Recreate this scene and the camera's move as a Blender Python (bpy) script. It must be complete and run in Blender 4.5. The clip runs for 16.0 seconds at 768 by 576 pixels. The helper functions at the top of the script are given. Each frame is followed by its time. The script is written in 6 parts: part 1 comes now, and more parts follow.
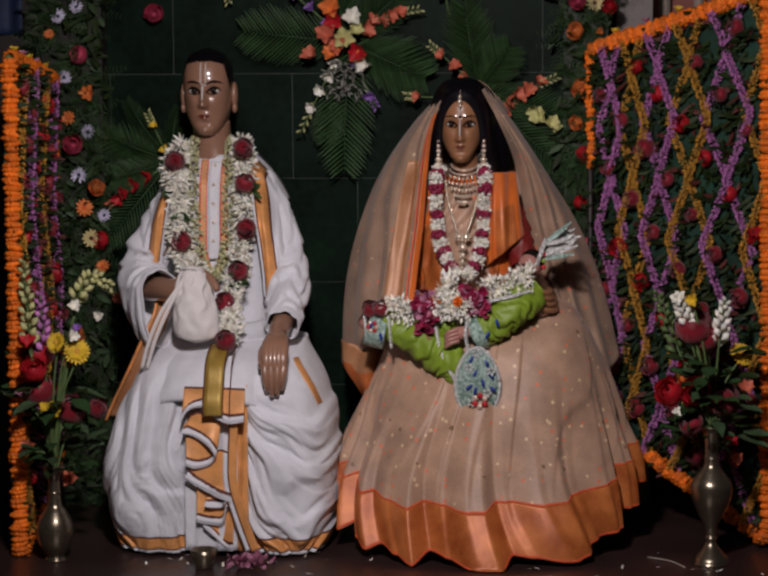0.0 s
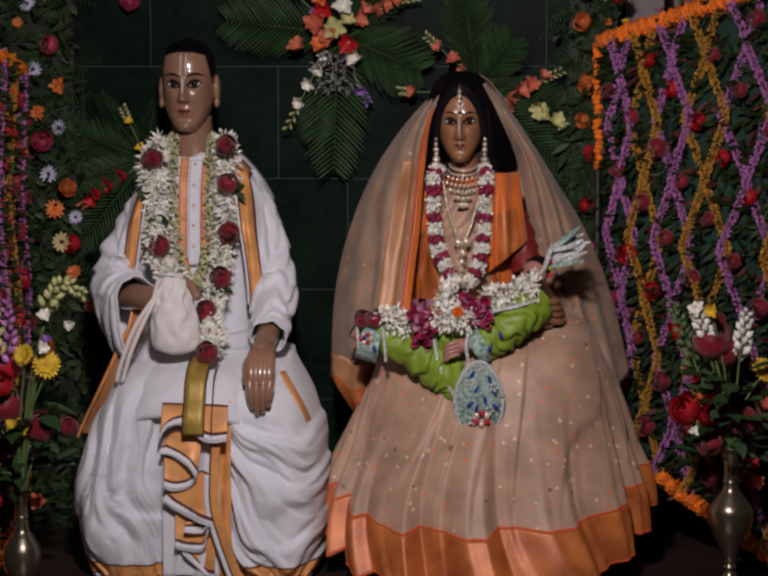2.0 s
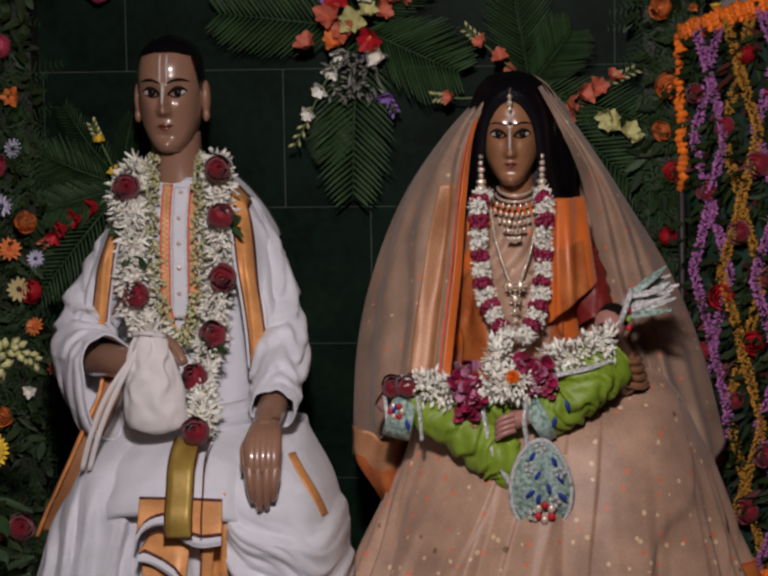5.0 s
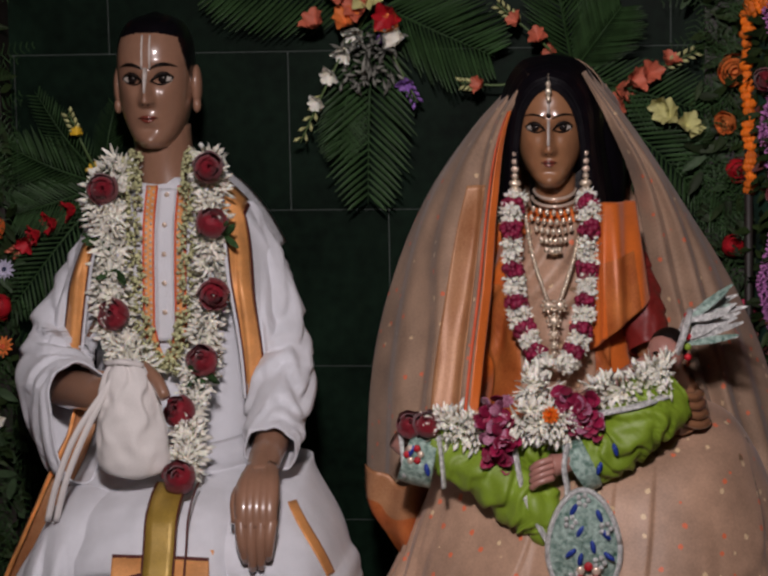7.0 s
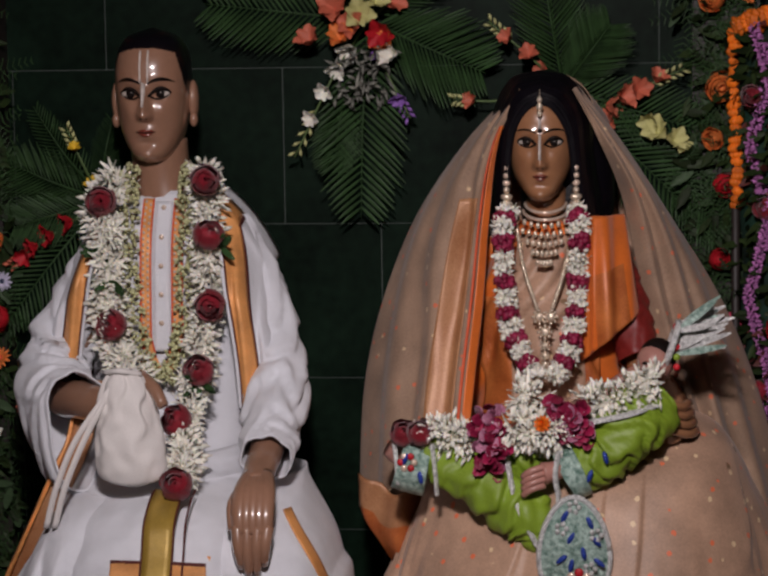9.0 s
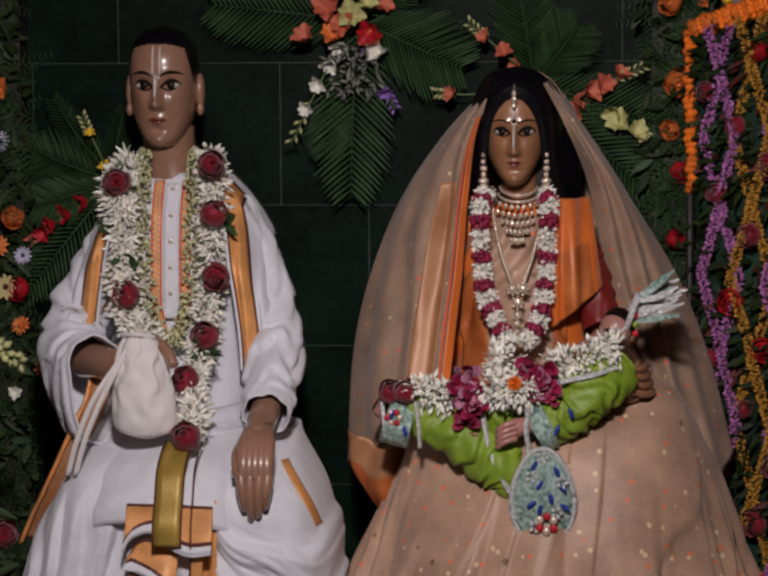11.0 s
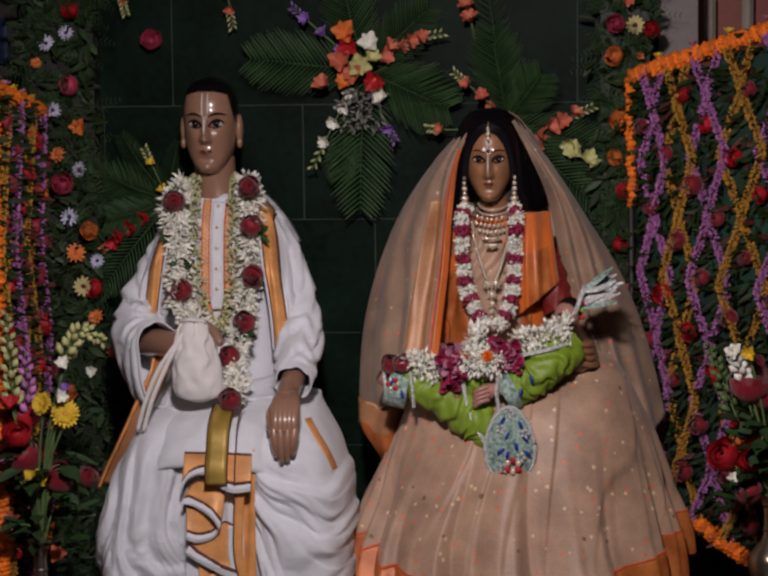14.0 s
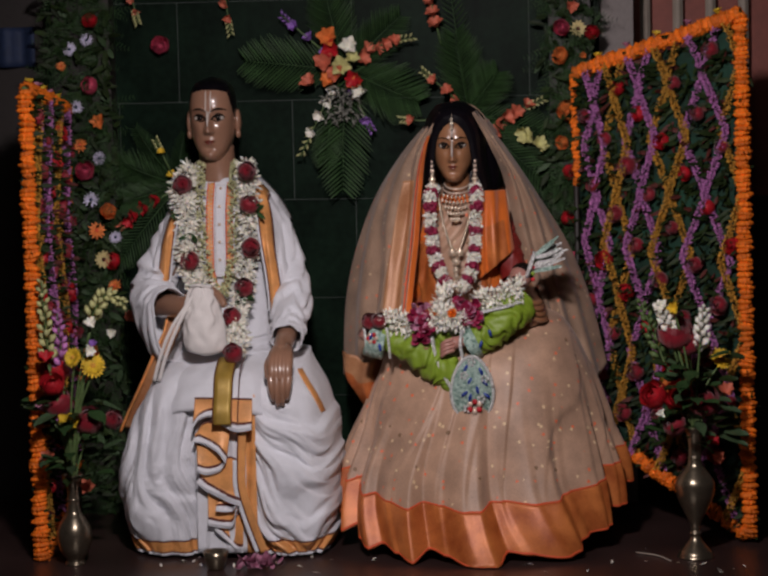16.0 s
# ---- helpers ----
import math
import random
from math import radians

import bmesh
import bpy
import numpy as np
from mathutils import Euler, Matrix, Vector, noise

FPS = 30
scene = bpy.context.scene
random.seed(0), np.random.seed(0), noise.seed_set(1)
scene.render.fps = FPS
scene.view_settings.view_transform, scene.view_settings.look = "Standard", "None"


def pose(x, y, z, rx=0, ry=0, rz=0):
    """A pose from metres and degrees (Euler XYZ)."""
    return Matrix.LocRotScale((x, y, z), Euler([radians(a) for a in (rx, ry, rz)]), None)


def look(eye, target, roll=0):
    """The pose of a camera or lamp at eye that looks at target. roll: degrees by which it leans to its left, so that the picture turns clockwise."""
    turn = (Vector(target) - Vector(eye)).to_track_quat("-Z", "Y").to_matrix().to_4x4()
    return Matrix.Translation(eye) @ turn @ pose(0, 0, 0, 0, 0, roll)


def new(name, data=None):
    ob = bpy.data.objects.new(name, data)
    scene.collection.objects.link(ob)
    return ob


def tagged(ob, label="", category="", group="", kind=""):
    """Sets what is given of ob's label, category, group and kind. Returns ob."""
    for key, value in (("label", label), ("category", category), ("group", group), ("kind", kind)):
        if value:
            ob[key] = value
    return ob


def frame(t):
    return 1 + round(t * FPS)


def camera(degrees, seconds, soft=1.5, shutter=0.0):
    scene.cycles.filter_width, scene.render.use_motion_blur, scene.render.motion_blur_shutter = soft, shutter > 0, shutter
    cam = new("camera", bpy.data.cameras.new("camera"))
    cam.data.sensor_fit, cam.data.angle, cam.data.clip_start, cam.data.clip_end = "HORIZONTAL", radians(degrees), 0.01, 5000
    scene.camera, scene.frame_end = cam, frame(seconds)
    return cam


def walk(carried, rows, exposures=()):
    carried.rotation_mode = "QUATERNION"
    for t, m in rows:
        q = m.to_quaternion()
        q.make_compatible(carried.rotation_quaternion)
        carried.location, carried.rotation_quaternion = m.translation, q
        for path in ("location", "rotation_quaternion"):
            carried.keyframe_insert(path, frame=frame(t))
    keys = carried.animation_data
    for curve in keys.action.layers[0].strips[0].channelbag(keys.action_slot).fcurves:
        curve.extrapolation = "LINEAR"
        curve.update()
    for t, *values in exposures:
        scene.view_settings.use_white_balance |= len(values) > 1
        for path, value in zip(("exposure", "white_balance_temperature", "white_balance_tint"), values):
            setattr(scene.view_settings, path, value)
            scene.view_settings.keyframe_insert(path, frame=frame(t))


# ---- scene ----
cam = camera(20.0, 16.0, soft=2.7)
PATH = [
    (0, (0.555, -6.101, 1.341), (0.365, -4.124, 1.107), -0.4),
    (0.5, (0.555, -6.102, 1.352), (0.368, -4.125, 1.115), -0.5),
    (1, (0.544, -6.109, 1.34), (0.362, -4.131, 1.11), -0.4),
    (1.5, (0.501, -5.927, 1.318), (0.329, -3.947, 1.09), -0.3),
    (2, (0.45, -5.708, 1.307), (0.291, -3.728, 1.076), -0.1),
    (2.5, (0.426, -5.504, 1.307), (0.27, -3.524, 1.072), -0.2),
    (3, (0.405, -5.302, 1.295), (0.25, -3.321, 1.066), -0.3),
    (3.5, (0.39, -5.111, 1.28), (0.231, -3.13, 1.059), -0.5),
    (4, (0.371, -4.92, 1.276), (0.203, -2.939, 1.055), -0.7),
    (6.5, (0.339, -4.153, 1.278), (0.127, -2.178, 1.039), -1.0),
    (7, (0.34, -4.007, 1.281), (0.116, -2.035, 1.036), -1.0),
    (7.5, (0.338, -4.007, 1.274), (0.117, -2.033, 1.038), -1.0),
    (8, (0.342, -4.006, 1.267), (0.121, -2.032, 1.04), -1.0),
    (8.5, (0.335, -4.006, 1.265), (0.119, -2.03, 1.04), -0.9),
    (9, (0.324, -4.074, 1.265), (0.118, -2.097, 1.043), -0.8),
    (11.5, (0.329, -4.629, 1.272), (0.154, -2.65, 1.046), -0.3),
    (12, (0.359, -4.801, 1.277), (0.176, -2.822, 1.056), -0.4),
    (12.5, (0.38, -4.973, 1.277), (0.194, -2.992, 1.066), -0.4),
    (13, (0.409, -5.17, 1.3), (0.218, -3.19, 1.09), -0.5),
    (13.5, (0.434, -5.357, 1.311), (0.241, -3.377, 1.105), -0.7),
    (14, (0.479, -5.561, 1.319), (0.279, -3.581, 1.117), -0.7),
    (14.5, (0.512, -5.763, 1.325), (0.311, -3.783, 1.124), -1.1),
    (15, (0.552, -5.98, 1.333), (0.35, -4.0, 1.13), -1.2),
    (15.5, (0.565, -6.2, 1.353), (0.372, -4.221, 1.142), -1.2),
    (16, (0.593, -6.418, 1.346), (0.402, -4.438, 1.135), -1.3),
]
walk(cam, [(t, look(eye, target, roll)) for t, eye, target, roll in PATH])

# ---- light ----
world = bpy.data.worlds.new("hall_air")
scene.world = world
world.use_nodes = True
world.node_tree.nodes["Background"].inputs[0].default_value = (0.55, 0.6, 0.75, 1)
world.node_tree.nodes["Background"].inputs[1].default_value = 0.008
scene.view_settings.exposure = 0.0


def area_lamp(name, eye, target, sx, sy, watts, colour, spread=180):
    data = bpy.data.lights.new(name, "AREA")
    data.shape, data.size, data.size_y, data.energy, data.color = "RECTANGLE", sx, sy, watts, colour
    data.spread = radians(spread)
    ob = new(name, data)
    ob.matrix_world = look(eye, target)
    return ob


# Both lamps are unseen, added in front of the altar to light it.
area_lamp("unseen_main_lamp", (0.12, -3.1, 2.02), (0.03, -0.45, 0.78), 0.16, 0.16, 19.5, (1.0, 0.9, 0.92), 110)
area_lamp("unseen_second_lamp", (0.3, -3.9, 2.33), (0.1, -0.5, 0.3), 0.9, 0.08, 7.5, (1.0, 0.9, 0.9))


# ---- materials ----
def mat(name, colour, rough=0.6, metal=0.0, scale=30.0, var=0.25, bump=0.15, colour2=None, fine=6.0, coat=0.0, sheen=0.0, rand=0.0, trans=0.0):
    """Two scales of noise drive colour, roughness and relief."""
    m = bpy.data.materials.new(name)
    m.use_nodes = True
    nt = m.node_tree
    n, l = nt.nodes, nt.links
    bs = n["Principled BSDF"]
    co = n.new("ShaderNodeTexCoord")
    a = n.new("ShaderNodeTexNoise")
    a.inputs["Scale"].default_value, a.inputs["Detail"].default_value = scale, 4
    b = n.new("ShaderNodeTexNoise")
    b.inputs["Scale"].default_value, b.inputs["Detail"].default_value = scale * fine, 3
    l.new(co.outputs["Object"], a.inputs["Vector"])
    l.new(co.outputs["Object"], b.inputs["Vector"])
    add = n.new("ShaderNodeMath")
    add.operation = "ADD"
    half = n.new("ShaderNodeMath")
    half.operation = "MULTIPLY"
    half.inputs[1].default_value = 0.5
    l.new(b.outputs["Fac"], half.inputs[0])
    l.new(a.outputs["Fac"], add.inputs[0])
    l.new(half.outputs[0], add.inputs[1])
    ramp = n.new("ShaderNodeValToRGB")
    c1 = [max(0, c * (1 - var)) for c in colour]
    c2 = colour2 or [min(1, c * (1 + var * 0.7)) for c in colour]
    ramp.color_ramp.elements[0].position, ramp.color_ramp.elements[1].position = 0.5, 1.0
    ramp.color_ramp.elements[0].color, ramp.color_ramp.elements[1].color = (*c1, 1), (*c2, 1)
    l.new(add.outputs[0], ramp.inputs[0])
    out = ramp.outputs[0]
    if rand:
        info = n.new("ShaderNodeNewGeometry")
        hsv = n.new("ShaderNodeHueSaturation")
        mr = n.new("ShaderNodeMapRange")
        mr.inputs["To Min"].default_value, mr.inputs["To Max"].default_value = 1 - rand, 1 + rand
        l.new(info.outputs["Random Per Island"], mr.inputs["Value"])
        l.new(mr.outputs[0], hsv.inputs["Value"])
        l.new(out, hsv.inputs["Color"])
        out = hsv.outputs[0]
    l.new(out, bs.inputs["Base Color"])
    bs.inputs["Roughness"].default_value, bs.inputs["Metallic"].default_value = rough, metal
    bs.inputs["Coat Weight"].default_value, bs.inputs["Coat Roughness"].default_value = coat, 0.08
    bs.inputs["Sheen Weight"].default_value = sheen
    if trans:
        bs.inputs["Subsurface Weight"].default_value = trans
        bs.inputs["Subsurface Radius"].default_value = (0.004, 0.003, 0.002)
    if bump:
        bp = n.new("ShaderNodeBump")
        bp.inputs["Strength"].default_value, bp.inputs["Distance"].default_value = bump, 0.004
        l.new(add.outputs[0], bp.inputs["Height"])
        l.new(bp.outputs[0], bs.inputs["Normal"])
    return m


def dotted(name, colour, spots, scale=26.0, size=0.12, rough=0.5, weave=260.0, bump=0.2):
    """Sheer cloth woven with small motifs on a loose scatter."""
    m = mat(name, colour, rough, 0, 14, 0.3, bump, fine=18, sheen=0.15)
    nt = m.node_tree
    n, l = nt.nodes, nt.links
    bs = n["Principled BSDF"]
    base = bs.inputs["Base Color"].links[0].from_socket
    co = n.new("ShaderNodeTexCoord")
    for i, (sc, col, big) in enumerate(spots):
        vo = n.new("ShaderNodeTexVoronoi")
        vo.inputs["Scale"].default_value = sc
        l.new(co.outputs["Object"], vo.inputs["Vector"])
        no = n.new("ShaderNodeTexNoise")
        no.inputs["Scale"].default_value = 170
        l.new(co.outputs["Object"], no.inputs["Vector"])
        ad = n.new("ShaderNodeMath")
        ad.operation = "MULTIPLY_ADD"
        ad.inputs[1].default_value, ad.inputs[2].default_value = 0.12, -0.06
        l.new(no.outputs["Fac"], ad.inputs[0])
        sm = n.new("ShaderNodeMath")
        sm.operation = "ADD"
        l.new(vo.outputs["Distance"], sm.inputs[0])
        l.new(ad.outputs[0], sm.inputs[1])
        lt = n.new("ShaderNodeMath")
        lt.operation = "LESS_THAN"
        lt.inputs[1].default_value = big
        l.new(sm.outputs[0], lt.inputs[0])
        mx = n.new("ShaderNodeMix")
        mx.data_type = "RGBA"
        l.new(lt.outputs[0], mx.inputs[0])
        l.new(base, mx.inputs[6])
        mx.inputs[7].default_value = (*col, 1)
        base = mx.outputs[2]
    l.new(base, bs.inputs["Base Color"])
    return m


WHITE = mat("white_cotton", (0.83, 0.84, 0.89), 0.75, 0, 24, 0.08, 0.9, fine=30, sheen=0.2)
CREAM = mat("cream_cotton", (0.76, 0.72, 0.69), 0.8, 0, 12, 0.08, 0.3, fine=30, sheen=0.2)
GOLD = mat("gold_zari", (0.8, 0.36, 0.12), 0.42, 0.1, 22, 0.3, 0.25, fine=20)
ANTIQUE = mat("dull_gold_zari", (0.42, 0.27, 0.05), 0.42, 0.25, 22, 0.3, 0.25, fine=20)
COPPER = mat("copper_orange_silk", (0.52, 0.10, 0.022), 0.4, 0.15, 14, 0.4, 0.3, colour2=(0.72, 0.23, 0.06), fine=30)
ORANGE_SILK = mat("orange_silk", (0.72, 0.16, 0.02), 0.42, 0.05, 12, 0.25, 0.25, fine=30, sheen=0.2)
RED_EDGE = mat("vermilion_thread", (0.7, 0.1, 0.03), 0.6, 0, 40, 0.2, 0.2)
MAROON = mat("maroon_thread", (0.09, 0.015, 0.01), 0.7, 0, 40, 0.2, 0.2)
NET = dotted("beige_net_cloth", (0.46, 0.285, 0.19), [(30, (0.75, 0.18, 0.08), 0.14), (27, (0.75, 0.55, 0.33), 0.13), (16, (0.2, 0.11, 0.05), 0.09)], bump=0.2)
VEIL = dotted("sheer_beige_net", (0.37, 0.24, 0.16), [(30, (0.7, 0.17, 0.08), 0.13), (27, (0.7, 0.5, 0.3), 0.12)], rough=0.75, bump=0.35)
VEIL.node_tree.nodes["Principled BSDF"].inputs["Alpha"].default_value = 0.86
BRONZE = mat("bronze_woven_silk", (0.42, 0.15, 0.055), 0.45, 0.1, 10, 0.3, 0.2, colour2=(0.52, 0.27, 0.13), fine=30)
SKIN = mat("painted_clay", (0.31, 0.165, 0.105), 0.32, 0, 18, 0.12, 0.03, coat=0.9)
SKIN_F = mat("painted_clay_warm", (0.33, 0.155, 0.075), 0.32, 0, 18, 0.12, 0.03, coat=0.9)
HAIR = mat("black_lacquer", (0.004, 0.003, 0.005), 0.28, 0, 60, 0.3, 0.2)
EYE_WHITE = mat("eye_enamel", (0.42, 0.36, 0.31), 0.45, 0, 40, 0.1, 0)
LIP = mat("lip_paint", (0.2, 0.045, 0.03), 0.25, 0, 40, 0.15, 0, coat=0.4)
# Sandal paste marks; also the painted highlight on the second statue's nose.
CHALK = mat("paste_and_highlight", (0.62, 0.55, 0.5), 0.5, 0, 90, 0.2, 0.1)
BLACK = mat("black_paint", (0.01, 0.006, 0.005), 0.5, 0, 50, 0.2, 0)
BLACK.node_tree.nodes["Principled BSDF"].inputs["Specular IOR Level"].default_value = 0.12
TUBEROSE = mat("tuberose_petal", (0.86, 0.84, 0.74), 0.6, 0, 60, 0.12, 0.1, rand=0.22, trans=0.2)
JASMINE = mat("greenish_jasmine_bud", (0.55, 0.55, 0.3), 0.6, 0, 60, 0.2, 0.1, rand=0.3)
ROSE_RED = mat("dark_red_rose", (0.24, 0.004, 0.016), 0.55, 0, 70, 0.35, 0.2, sheen=0.2, rand=0.25)
ROSE_BRIGHT = mat("bright_red_petal", (0.5, 0.01, 0.02), 0.55, 0, 70, 0.3, 0.2, rand=0.25)
WINE = mat("wine_petal", (0.26, 0.008, 0.05), 0.55, 0, 60, 0.35, 0.2, rand=0.25)
MAGENTA = mat("magenta_petal", (0.32, 0.03, 0.12), 0.55, 0, 60, 0.35, 0.2, colour2=(0.62, 0.3, 0.42), rand=0.25)
PINK = mat("pink_petal", (0.55, 0.06, 0.12), 0.55, 0, 60, 0.3, 0.2, rand=0.25)
SALMON = mat("salmon_gladiolus", (0.62, 0.16, 0.09), 0.55, 0, 60, 0.3, 0.2, rand=0.25)
MARIGOLD = mat("orange_marigold", (0.9, 0.18, 0.006), 0.65, 0, 60, 0.3, 0.3, rand=0.3)
ORANGE = mat("orange_petal", (0.78, 0.22, 0.05), 0.6, 0, 60, 0.25, 0.2, rand=0.2)
YELLOW = mat("yellow_petal", (0.75, 0.5, 0.03), 0.6, 0, 60, 0.2, 0.2, rand=0.2)
OCHRE = mat("ochre_chrysanthemum", (0.58, 0.29, 0.035), 0.65, 0, 60, 0.3, 0.2, rand=0.3)
PURPLE = mat("lilac_chrysanthemum", (0.55, 0.2, 0.5), 0.65, 0, 60, 0.3, 0.2, rand=0.3)
VIOLET = mat("violet_petal", (0.3, 0.14, 0.5), 0.6, 0, 60, 0.3, 0.2, rand=0.2)
LILAC = mat("pale_lilac_petal", (0.55, 0.52, 0.68), 0.6, 0, 60, 0.2, 0.2, rand=0.2)
LEAF = mat("palm_leaf", (0.028, 0.062, 0.02), 0.5, 0, 25, 0.35, 0.2, rand=0.3)
LEAF2 = mat("fern_leaf", (0.02, 0.034, 0.01), 0.55, 0, 25, 0.4, 0.2, rand=0.45)
LEAF3 = mat("bouquet_leaf", (0.05, 0.085, 0.04), 0.5, 0, 30, 0.35, 0.2)
STEM = mat("green_stem", (0.1, 0.16, 0.05), 0.55, 0, 40, 0.25, 0.2)
BUD = mat("pale_green_bud", (0.5, 0.5, 0.22), 0.55, 0, 40, 0.2, 0.1, rand=0.2)
for m in (LEAF, LEAF2, LEAF3):
    m.node_tree.nodes["Principled BSDF"].inputs["Specular IOR Level"].default_value = 0.18
LIME = mat("lime_green_satin", (0.22, 0.33, 0.025), 0.5, 0.0, 16, 0.2, 0.2, fine=20)
SILVER = mat("silver_sequins", (0.72, 0.72, 0.7), 0.3, 0.25, 160, 0.5, 0.8)
BLUE = mat("blue_sequin", (0.02, 0.05, 0.32), 0.3, 0.2, 90, 0.3, 0.5)
TEAL = mat("turquoise_embroidery", (0.06, 0.30, 0.2), 0.32, 0.15, 110, 0.6, 1.0, colour2=(0.62, 0.78, 0.7), rand=0.1)
GEM = mat("gold_jewel", (0.95, 0.74, 0.58), 0.25, 0.6, 120, 0.3, 0.3)
PEARL = mat("pearl_bead", (0.75, 0.58, 0.46), 0.25, 0.3, 80, 0.15, 0.0)
BRASS = mat("tarnished_brass", (0.3, 0.25, 0.18), 0.28, 0.9, 14, 0.35, 0.2, fine=9)
MARBLE = mat("dark_green_marble", (0.003, 0.009, 0.005), 0.45, 0, 6, 0.5, 0.03, colour2=(0.007, 0.018, 0.01), fine=8)
MARBLE.node_tree.nodes["Principled BSDF"].inputs["Specular IOR Level"].default_value = 0.05
GROUT = mat("grey_grout", (0.06, 0.075, 0.065), 0.8, 0, 50, 0.2, 0.2)
FLOOR = mat("maroon_oxide_floor", (0.04, 0.022, 0.02), 0.35, 0, 5, 0.35, 0.08, fine=12)
PLASTER = mat("grey_plaster", (0.25, 0.22, 0.21), 0.8, 0, 6, 0.15, 0.2, fine=14)
TERRA = mat("terracotta_panel", (0.24, 0.06, 0.04), 0.6, 0, 8, 0.25, 0.15)
BEIGE = mat("cream_bar", (0.4, 0.34, 0.28), 0.6, 0, 20, 0.15, 0.15)
DARKBLUE = mat("dark_blue_cloth", (0.015, 0.03, 0.08), 0.7, 0, 12, 0.3, 0.2)
# Dark wood, used too as painted shade inside the leafy columns.
DARK = mat("dark_wood_and_shade", (0.02, 0.014, 0.012), 0.55, 0, 10, 0.3, 0.2)
# Green cloth whose near-black tone holds leaf shade, its brighter tone the lit part.
GREEN_CLOTH = mat("green_backing_with_shade", (0.008, 0.02, 0.012), 0.7, 0, 4, 0.6, 0.5, colour2=(0.012, 0.06, 0.035), fine=9)
PAPER = mat("white_paper", (0.5, 0.5, 0.48), 0.8, 0, 30, 0.1, 0.1)


# ---- mesh helpers ----
class Shape:
    """Gathers faces of several materials for one mesh."""

    def __init__(self):
        self.v, self.f, self.m = [], [], []

    def grid(self, fn, nu, nv, mi=0, wrap=False, pick=None):
        o = len(self.v)
        cols = nu if wrap else nu + 1
        for j in range(nv + 1):
            for i in range(cols):
                self.v.append(tuple(fn(i / nu, j / nv)))
        for j in range(nv):
            for i in range(nu):
                a, b = o + j * cols + i, o + j * cols + (i + 1) % cols
                self.f.append((a, b, b + cols, a + cols))
                self.m.append(pick((i + 0.5) / nu, (j + 0.5) / nv) if pick else mi)
        return self

    def tube(self, path, radius, n=8, mi=0, flat=1.0):
        path = [Vector(p) for p in path]
        k = len(path)
        o = len(self.v)
        side = None
        for i, p in enumerate(path):
            d = (path[min(i + 1, k - 1)] - path[max(i - 1, 0)]).normalized()
            if side is None:
                side = d.orthogonal().normalized()
            side = (side - d * side.dot(d)).normalized()
            up = d.cross(side)
            r = radius(i / (k - 1)) if callable(radius) else radius
            for q in range(n):
                a = 2 * math.pi * q / n
                self.v.append(tuple(p + side * (r * math.cos(a)) + up * (r * flat * math.sin(a))))
        for i in range(k - 1):
            for q in range(n):
                a, b = o + i * n + q, o + i * n + (q + 1) % n
                self.f.append((a, b, b + n, a + n))
                self.m.append(mi)
        self.f.append(tuple(o + q for q in range(n))[::-1])
        self.f.append(tuple(o + (k - 1) * n + q for q in range(n)))
        self.m += [mi, mi]
        return self

    def ball(self, c, r, mi=0, nu=12, nv=8, turn=None):
        r = (r, r, r) if isinstance(r, (int, float)) else r

        def fn(u, v):
            a, b = 2 * math.pi * u, math.pi * (v * 0.98 + 0.01)
            p = Vector((r[0] * math.sin(b) * math.cos(a), r[1] * math.sin(b) * math.sin(a), r[2] * math.cos(b)))
            return Vector(c) + (turn @ p if turn else p)
        return self.grid(fn, nu, nv, mi, wrap=True)

    def lathe(self, profile, c, mi=0, n=28):
        o = len(self.v)
        for r, z in profile:
            for q in range(n):
                a = 2 * math.pi * q / n
                self.v.append((c[0] + r * math.cos(a), c[1] + r * math.sin(a), c[2] + z))
        for i in range(len(profile) - 1):
            for q in range(n):
                a, b = o + i * n + q, o + i * n + (q + 1) % n
                self.f.append((a, b, b + n, a + n))
                self.m.append(mi)
        return self

    def box(self, lo, hi, mi=0, bevel=0.0):
        bm = bmesh.new()
        bmesh.ops.create_cube(bm, size=1)
        for v in bm.verts:
            v.co = [lo[k] + (hi[k] - lo[k]) * (v.co[k] + 0.5) for k in range(3)]
        if bevel:
            bmesh.ops.bevel(bm, geom=bm.edges[:], offset=bevel, segments=2, affect="EDGES")
        return self.take(bm, mi)

    def take(self, bm, mi=0):
        o = len(self.v)
        bm.verts.index_update()
        self.v += [tuple(v.co) for v in bm.verts]
        for f in bm.faces:
            self.f.append(tuple(o + v.index for v in f.verts))
            self.m.append(mi)
        bm.free()
        return self

    def spike(self, p, d, length, r, mi=0):
        """A slim bud: a four-sided spindle."""
        p, d = Vector(p), Vector(d).normalized()
        s = d.orthogonal().normalized()
        s = Matrix.Rotation(RND.uniform(0, 3), 3, d) @ s
        t = d.cross(s)
        o = len(self.v)
        mid = p + d * length * 0.68
        self.v += [tuple(p), tuple(mid + s * r), tuple(mid + t * r), tuple(mid - s * r), tuple(mid - t * r), tuple(p + d * length)]
        for q in range(4):
            a, b = o + 1 + q, o + 1 + (q + 1) % 4
            self.f += [(o, b, a), (a, b, o + 5)]
            self.m += [mi, mi]
        return self

